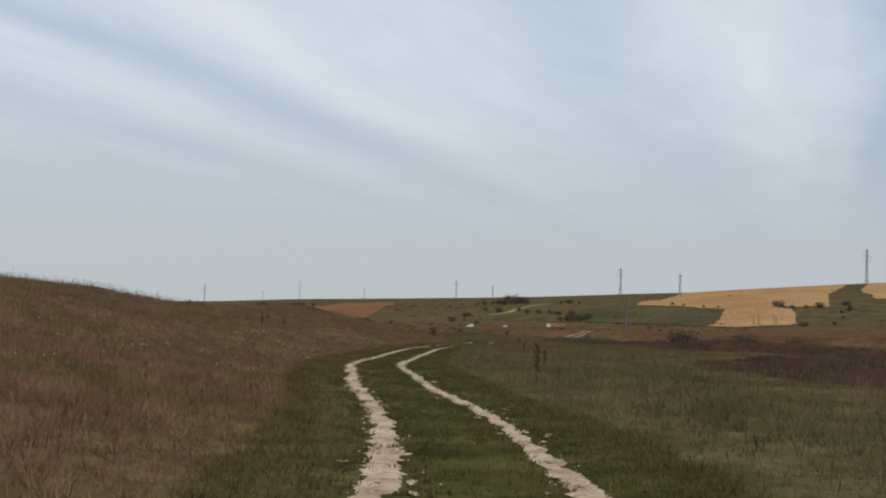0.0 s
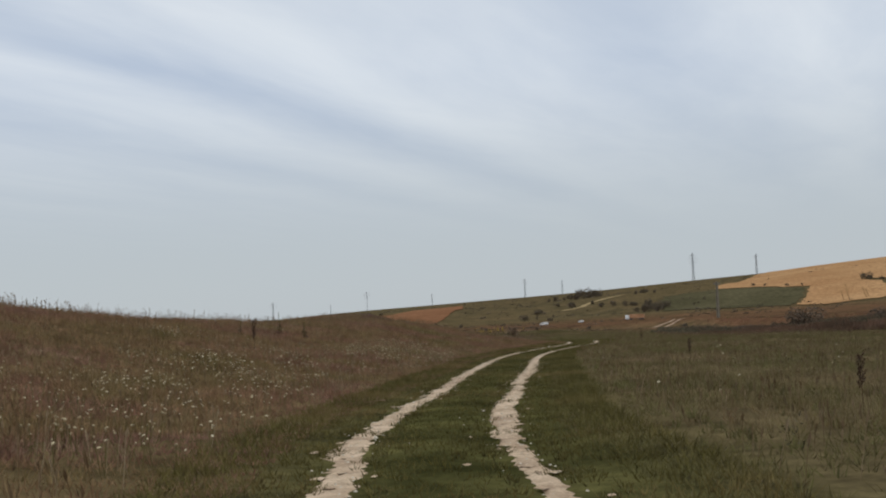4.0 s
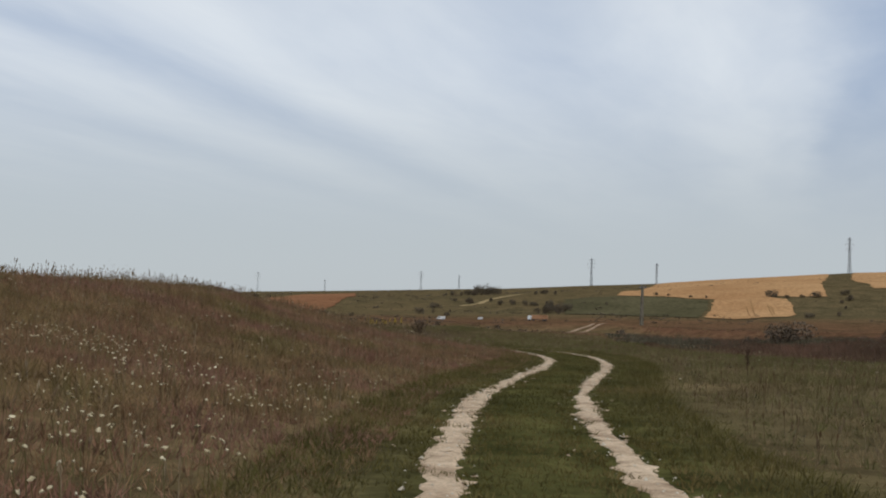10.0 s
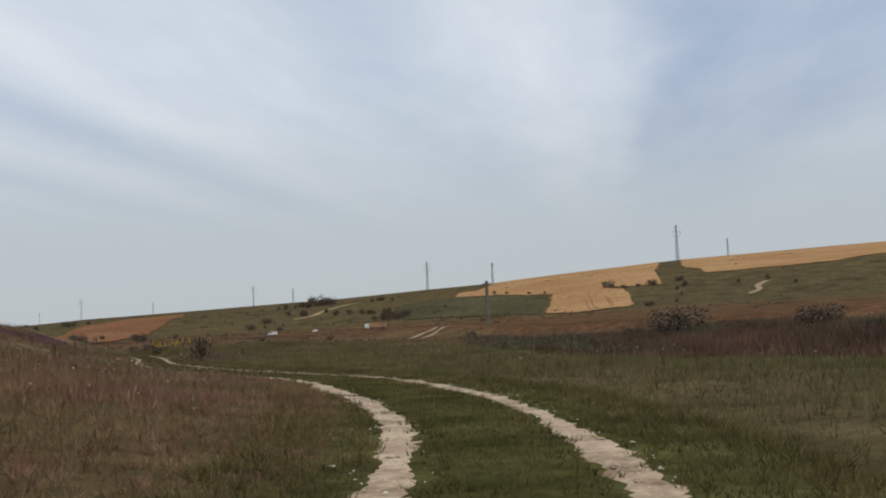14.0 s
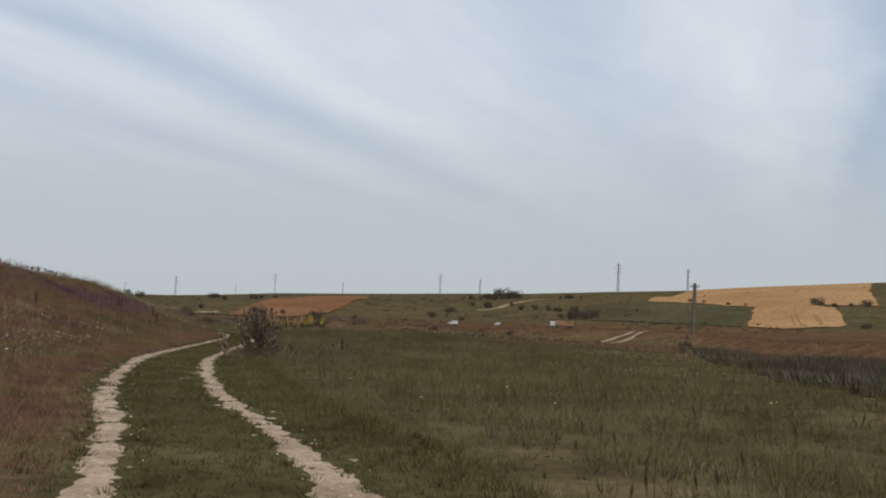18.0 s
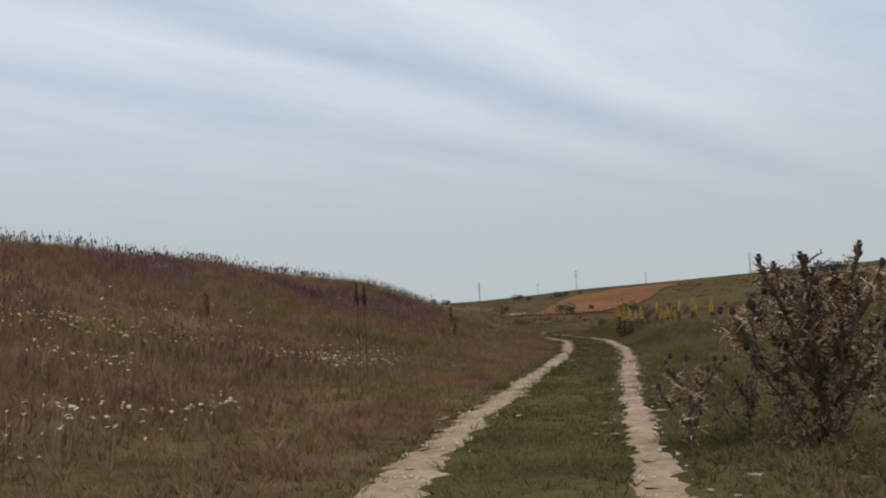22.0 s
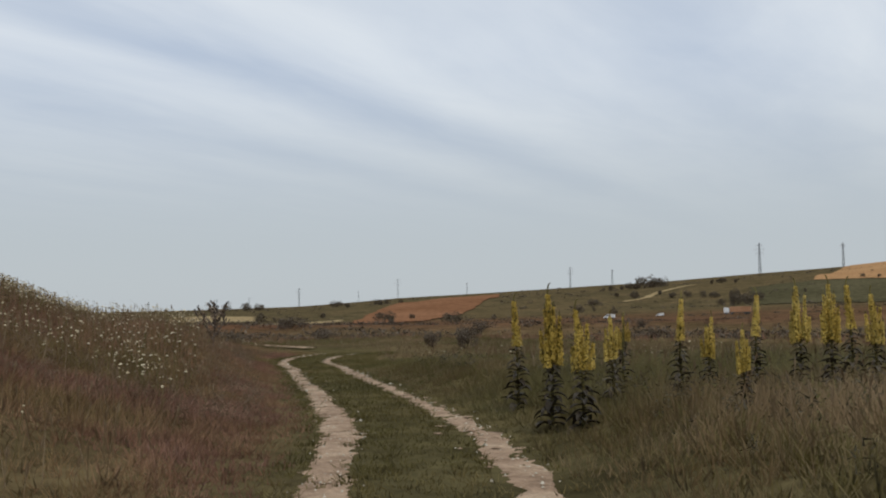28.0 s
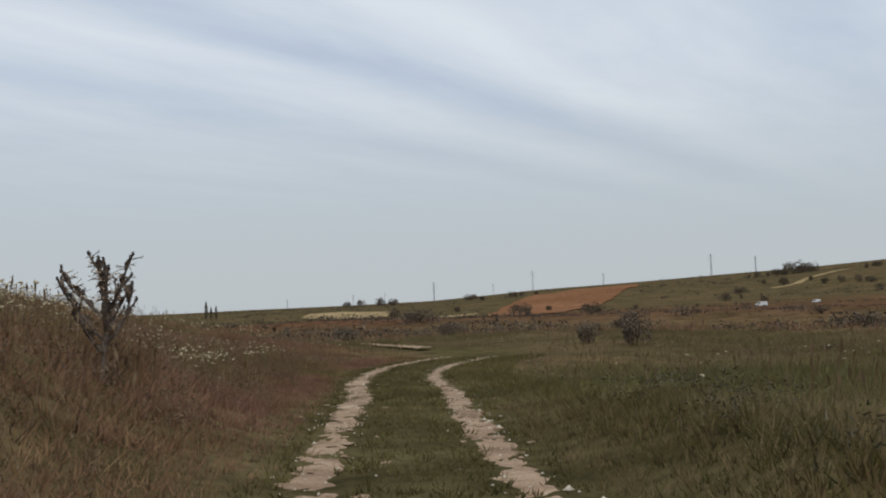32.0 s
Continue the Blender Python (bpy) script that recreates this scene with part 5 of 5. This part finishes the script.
tall = tall * np.where(lush, np.interp(y, [6, 100, 115, 150, 170, 245], [1, 1, 1.35, 1.35, 1.1, 1.1]), 1)
tall = tall * trodden(x, y) * (1 + 0.3 * smooth(167, 172, y) * (1 - smooth(183, 190, y)) * smooth(1.3, 2.2, d))
blades("meadow_grass", x[~lush], y[~lush], 10, tall[~lush], 0.012, 0.9, MEADOW_GRASS, "tall olive and straw-coloured meadow grass", 96)
blades("lush_grass", x[lush], y[lush], 10, tall[lush], 0.013, 0.8, LUSH_GRASS, "tall fresh green grass in the meadow", 99)
x, y, d = scatter(8500, 1.08, 13, 156, 192, 197, 1.2)
dry = smooth(156, 172, y) * (1 - smooth(177, 192, y)) * (1 - smooth(7, 13, d))
blades("tall_meadow_grass", x, y, 12, 0.12 + 0.2 * dry * smooth(1.0, 2.2, d) * (1 + 0.4 * lumps(x, y, 2.2, 3.0)), 0.012, 0.7, MEADOW_GRASS, "waist-high olive grass round the mulleins", 198)
rng = np.random.default_rng(97)
x, y = rng.uniform(-60, 62, 15000), rng.uniform(20, 285, 15000)
d = x - track_x(y)
far = ((d > 21) | (y > 238) | (d < -19)) & (d > -30) & ((y < 236) | (np.abs(x - 25 - 0.42 * (y - 280)) > 9))
x, y, d = x[far], y[far], d[far]
blades("rough_grass", x, y, 6, 0.45 + 0.2 * rng.random(len(x)), 0.05, 0.6, BANK_GRASS, "coarse dry grass beyond the meadow", 98)

rng = np.random.default_rng(131)
x, y = rng.uniform(-130, 170, 8000), rng.uniform(262, 470, 8000)
keep = (np.abs(x - 25 - 0.42 * (y - 280)) > 7) & (lumps(x, y, 13.0, 2.0) > -0.5)
x, y = x[keep], y[keep]
blades("plateau_grass", x, y, 5, 0.22 + 0.3 * rng.random(len(x)), 0.11, 0.7, RUST_WEED, "tufts of dry reddish-brown grass beyond the gully", 132)
# tall dry weeds down in the gully and up its far side
for y0, y1, reach, n, seed in ((6, 118, 36, 14000, 35), (116, 228, 32, 13000, 36)):
    rng = np.random.default_rng(seed)
    y = rng.uniform(y0, y1, n)
    d = 1 + reach * rng.random(n) ** 1.3
    x = spline(y, GULLY_Y, GULLY_X) + d
    keep = (lumps(x, y, 8.0, seed) > -0.7) & (x < 72)
    x, y, d = x[keep], y[keep], d[keep]
    tall = (0.35 + 0.75 * smooth(0, 7, d) * (1 - 0.5 * smooth(16, 30, d))) * (0.75 + 0.45 * lumps(x, y, 5.0, seed + 1))
    grey = lumps(x, y, 11.0, seed + 4) > 0.45
    blades("gully_weeds", x[~grey], y[~grey], 9, tall[~grey], 0.055, 0.55, RUST_WEED, "tall reddish-brown dry weeds filling the gully", seed)
    blades("gully_weeds", x[grey], y[grey], 10, tall[grey] * 1.15, 0.06, 0.55, GREY_LEAF, "grey-green weeds among the dry ones in the gully", seed + 5)


def tufts(name, x, y, wide, tall, slips, slip, material, label, seed):
    """Small bushy weeds: clouds of leaf slips, thinner towards their tops."""
    rng = np.random.default_rng(seed)
    n = len(x)
    up = rng.random((n, slips)) ** 0.8
    a, r = rng.uniform(0, math.tau, (n, slips)), np.sqrt(rng.random((n, slips))) * (1.05 - 0.75 * up)
    c = np.stack([x[:, None] + r * np.cos(a) * wide[:, None], y[:, None] + r * np.sin(a) * wide[:, None], height(x, y)[:, None] + up * tall[:, None] * rng.uniform(0.6, 1.2, (n, slips))], -1)
    u, v = rng.normal(size=(n, slips, 3)) + (0, 0, 0.8), rng.normal(size=(n, slips, 3))
    u /= np.linalg.norm(u, axis=-1)[..., None]
    v /= np.linalg.norm(v, axis=-1)[..., None]
    s = slip * rng.uniform(0.6, 1.4, (n, slips, 1))
    co = np.stack([c - u * s - v * s * 0.3, c - u * s + v * s * 0.3, c + u * s], 2).reshape(-1, 3)
    me = raw_mesh(name, co, [], np.arange(len(co)).reshape(-1, 3), material)
    return tagged(new(name, me), label, "weeds", kind="stuff")


# bushy weeds: a ragged fringe along the crest of the bank, others spread over it and through the meadow
rng = np.random.default_rng(301)
y = rng.uniform(10, 236, 5200)
wide = spline(y, BANK_Y, BANK_W)
d = -1.3 - wide * np.where(rng.random(len(y)) < 0.6, rng.normal(0.88, 0.14, len(y)), rng.uniform(0.1, 1.0, len(y)))
x = track_x(y) + d
keep = clumpy(x, y, 3.3, 6.0, -0.45) & (d < -2.6) & (trodden(x, y) > 0.9)
x, y = x[keep], y[keep]
size = rng.uniform(0.5, 1.0, len(x)) * np.where(rng.random(len(x)) < 0.08, 1.5, 1.0)
brown = rng.random(len(x)) < 0.6
tufts("bank_weeds", x[brown], y[brown], 0.2 * size[brown], 0.34 * size[brown], 34, 0.022, BANK_WEED, "low bushy reddish-brown weeds on the bank", 302)
tufts("bank_weeds", x[~brown], y[~brown], 0.2 * size[~brown], 0.32 * size[~brown], 34, 0.022, MEADOW_GRASS, "low bushy olive weeds on the bank", 303)
x, y, d = scatter(2300, -1.7, -7.5, 176, 206, 308, 0.9)
x2, y2, d2 = scatter(520, 1.15, 5.5, 138, 151, 309, 0.9)
x, y = np.concatenate([x, x2]), np.concatenate([y, y2])
size = rng.uniform(0.55, 1.05, len(x))
size = size * np.where((y > 181) & (y < 204) & (x < track_x(y) - 1.9), 1.45, 1.0)
tufts("verge_weeds", x, y, 0.22 * size, 0.36 * size, 36, 0.022, BANK_WEED, "bushy brown weeds at the foot of the bank and round the thistle", 310)
y = rng.uniform(12, 205, 1500)
x = track_x(y) - 1.3 - spline(y, BANK_Y, BANK_W) * rng.normal(0.93, 0.08, len(y))
keep = clumpy(x, y, 2.6, 3.0, -0.2)
x, y = x[keep], y[keep]
size = rng.uniform(0.5, 1.0, len(x)) * np.where(rng.random(len(x)) < 0.1, 1.5, 1.0)
tufts("feather_grass", x, y, 0.16 * size, 0.5 * size, 26, 0.016, SEED, "pale feathery grass along the crest of the bank", 311)
x, y, d = scatter(3600, 2.6, 20, 8, 240, 304, 1.1)
x2, y2, d2 = scatter(1600, 1.9, 9, 160, 192, 307, 1.0)
x, y = np.concatenate([x, x2]), np.concatenate([y, y2])
keep = clumpy(x, y, 3.8, 2.0, -0.2) & (trodden(x, y) > 0.9) & (x < spline(y, GULLY_Y, GULLY_X) - 0.5)
x, y = x[keep], y[keep]
size = rng.uniform(0.5, 1.1, len(x))
grey = rng.random(len(x)) < np.interp(y, [100, 150, 160, 215, 230], [0.2, 0.3, 0.7, 0.6, 0.3])
tufts("meadow_weeds", x[grey], y[grey], 0.22 * size[grey], 0.26 * size[grey], 34, 0.022, GREY_LEAF, "low grey-green weeds in the meadow", 305)
tufts("meadow_weeds", x[~grey], y[~grey], 0.2 * size[~grey], 0.24 * size[~grey], 34, 0.022, LUSH_GRASS, "low leafy green weeds in the meadow", 306)


def stalks(name, x, y, tall, head, thick, material, label, seed):
    """Thin upright stalks with feathery heads of three crossed slips."""
    rng = np.random.default_rng(seed)
    n = len(x)
    z = height(x, y)
    a = rng.uniform(0, math.tau, n)
    l = tall * rng.uniform(0.05, 0.3, n)
    tx, ty, tz = x + np.cos(a) * l, y + np.sin(a) * l, z + tall
    w = 0.0028
    co, quads = [], []
    for k in range(2):
        f = a + k * math.pi / 2
        ox, oy = np.cos(f) * w, np.sin(f) * w
        co.append(np.stack([np.stack([x - ox, y - oy, z], 1), np.stack([x + ox, y + oy, z], 1), np.stack([tx + ox, ty + oy, tz], 1), np.stack([tx - ox, ty - oy, tz], 1)], 1))
    for k in range(3):
        f = a + k * math.pi / 3
        hw = thick * rng.uniform(0.7, 1.3, n)
        hx, hy = np.cos(f) * hw, np.sin(f) * hw
        ux, uy = np.cos(a) * head * 0.25, np.sin(a) * head * 0.25
        co.append(np.stack([np.stack([tx, ty, tz - 0.02], 1), np.stack([tx + hx + ux / 2, ty + hy + uy / 2, tz + head * 0.4], 1), np.stack([tx + ux, ty + uy, tz + head], 1), np.stack([tx - hx + ux / 2, ty - hy + uy / 2, tz + head * 0.4], 1)], 1))
    co = np.concatenate(co, 0).reshape(-1, 3)
    me = raw_mesh(name, co, np.arange(len(co)).reshape(-1, 4), [], material)
    return tagged(new(name, me), label, "grass", kind="stuff")


rng = np.random.default_rng(101)
x, y, d = scatter(17000, -2.2, -20, 8, 238, 102, 1.1)
stalks("seed_stalks", x, y, 0.2 + 0.28 * rng.random(len(x)) ** 2, rng.uniform(0.05, 0.11, len(x)), 0.012, SEED, "tall straw-coloured seed stalks on the bank", 103)
x, y, d = scatter(15000, 2.4, 22, 8, 245, 104, 1.1)
dry = x - spline(y, GULLY_Y, GULLY_X) < 1
x, y = x[dry], y[dry]
stalks("seed_stalks", x, y, 0.16 + 0.24 * rng.random(len(x)) ** 2, rng.uniform(0.06, 0.12, len(x)), 0.011, SEED, "tall straw-coloured seed stalks in the meadow", 105)
x, y, d = scatter(24000, -3.4, -14, 136, 180, 106, 0.8)
keep = clumpy(x, y, 5.5, 4.0, 0.15) & (rng.random(len(x)) < 0.6)
stalks("faded_sage", x[keep], y[keep], rng.uniform(0.18, 0.34, keep.sum()), rng.uniform(0.08, 0.15, keep.sum()), 0.017, SAGE, "patches of faded wine-red sage on the bank", 107)
y = rng.uniform(156, 181, 8000)
x = -18.6 + 0.13 * (y - 160) + rng.normal(0, 1.5, len(y))
keep = clumpy(x, y, 3.0, 1.0, -0.25) & (rng.random(len(x)) < 0.62 * (1 - smooth(171, 180, y))) & (x < track_x(y) - 5)
stalks("purple_sage", x[keep], y[keep], rng.uniform(0.18, 0.36, keep.sum()), rng.uniform(0.08, 0.16, keep.sum()), 0.019, VIOLET, "a drift of purple sage in flower on the bank", 108)


def umbels(name, x, y, tall, wide, label, seed):
    """White flat-topped flower heads: ragged shallow domes on thin stems."""
    rng = np.random.default_rng(seed)
    n, k = len(x), 9
    z = height(x, y)
    tx, ty, tz = x + rng.normal(0, 0.05, n), y + rng.normal(0, 0.05, n), z + tall
    ang = np.arange(k)[None] * math.tau / k + rng.uniform(0, 1, (n, 1))
    r = wide[:, None] * rng.uniform(0.55, 1.1, (n, k))
    tilt = rng.normal(0, 0.18, (n, 2))
    rx, ry = r * np.cos(ang), r * np.sin(ang)
    rim = np.stack([tx[:, None] + rx, ty[:, None] + ry, tz[:, None] - 0.006 + rx * tilt[:, :1] + ry * tilt[:, 1:] + rng.normal(0, 0.006, (n, k))], -1)
    top = np.stack([tx, ty, tz + 0.006], -1)[:, None]
    low = np.stack([tx, ty, tz - 0.016], -1)[:, None]
    co = np.concatenate([rim, top, low], 1)
    i = (k + 2) * np.arange(n)[:, None, None]
    f = np.array([(j, (j + 1) % k, k) for j in range(k)] + [((j + 1) % k, j, k + 1) for j in range(0, k, 2)])
    tris = (i + f[None]).reshape(-1, 3)
    me = raw_mesh(name, co.reshape(-1, 3), [], tris, UMBEL)
    tagged(new(name, me), label, "flowers", kind="stuff")
    w = 0.003
    st = np.stack([np.stack([x - w, y, z], 1), np.stack([x + w, y, z], 1), np.stack([tx + w, ty, tz - 0.03], 1), np.stack([tx - w, ty, tz - 0.03], 1)], 1).reshape(-1, 3)
    tagged(new("flower_stems", raw_mesh("flower_stems", st, np.arange(len(st)).reshape(-1, 4), [], MEADOW_GRASS)), "thin green stems under white flower heads", "flowers", kind="stuff")


rng = np.random.default_rng(111)


def drifts(n, d0, d1, y0, y1, seed, lean_to):
    """Spots in loose drifts of a few to a dozen and a half flowers."""
    r = np.random.default_rng(seed)
    cx, cy, d = scatter(n, d0, d1, y0, y1, seed + 1, lean_to)
    k = 2 + (15 * r.random(n) ** 2.0).astype(int)
    wide = np.repeat(r.uniform(0.12, 0.5, n), k)
    x, y = np.repeat(cx, k) + r.normal(size=k.sum()) * wide, np.repeat(cy, k) + r.normal(size=k.sum()) * wide * 1.6
    return x, y, x - track_x(y)


beds = [drifts(*q) for q in ((1000, -2.2, -11, 14, 236, 112, 1.1), (420, -2.2, -7, 26, 78, 212, 1.0), (360, -2.9, -7.5, 138, 156, 312, 1.0), (420, -2.7, -8.5, 177, 202, 412, 1.0), (9, -2.7, -3.8, 170.5, 173.5, 512, 1.0))]
x, y, d = (np.concatenate(v) for v in zip(*beds))
many = np.interp(y, [14, 30, 50, 78, 92, 120, 130, 138, 149, 154, 175, 180, 215, 236], [0.2, 0.5, 0.9, 0.9, 0.25, 0.25, 0.9, 1.0, 0.95, 0.25, 0.25, 1.0, 0.7, 0.3])
keep = (rng.random(len(x)) < many * np.where((y > 149) & (y < 176) & (d < -4.4), 0.2, 1.0)) & (clumpy(x, y, 4.5, 7.0, -0.35)) & (d < np.interp(y, [100, 135], [-1.9, -2.7]))
x, y = x[keep], y[keep]
umbels("white_flowers", x, y, rng.uniform(0.22, 0.38, len(x)) + 0.16 * smooth(177, 181, y), (0.011 + 0.024 * rng.random(len(x)) ** 2) * np.interp(y, [80, 130, 158, 172, 182], [0.85, 1.15, 1.05, 0.85, 1.15]), "white flat-topped wild flowers in drifts over the bank", 113)
x, y, d = scatter(2200, 2.2, 18, 14, 240, 114, 1.1)
keep = clumpy(x, y, 4.2, 2.0, 0.15) & (rng.random(len(x)) < np.interp(y, [14, 120, 150, 240], [0.35, 0.4, 0.9, 0.9]))
x, y = x[keep], y[keep]
umbels("white_flowers", x, y, rng.uniform(0.22, 0.42, len(x)), rng.uniform(0.012, 0.034, len(x)), "white wild flowers scattered through the meadow", 115)
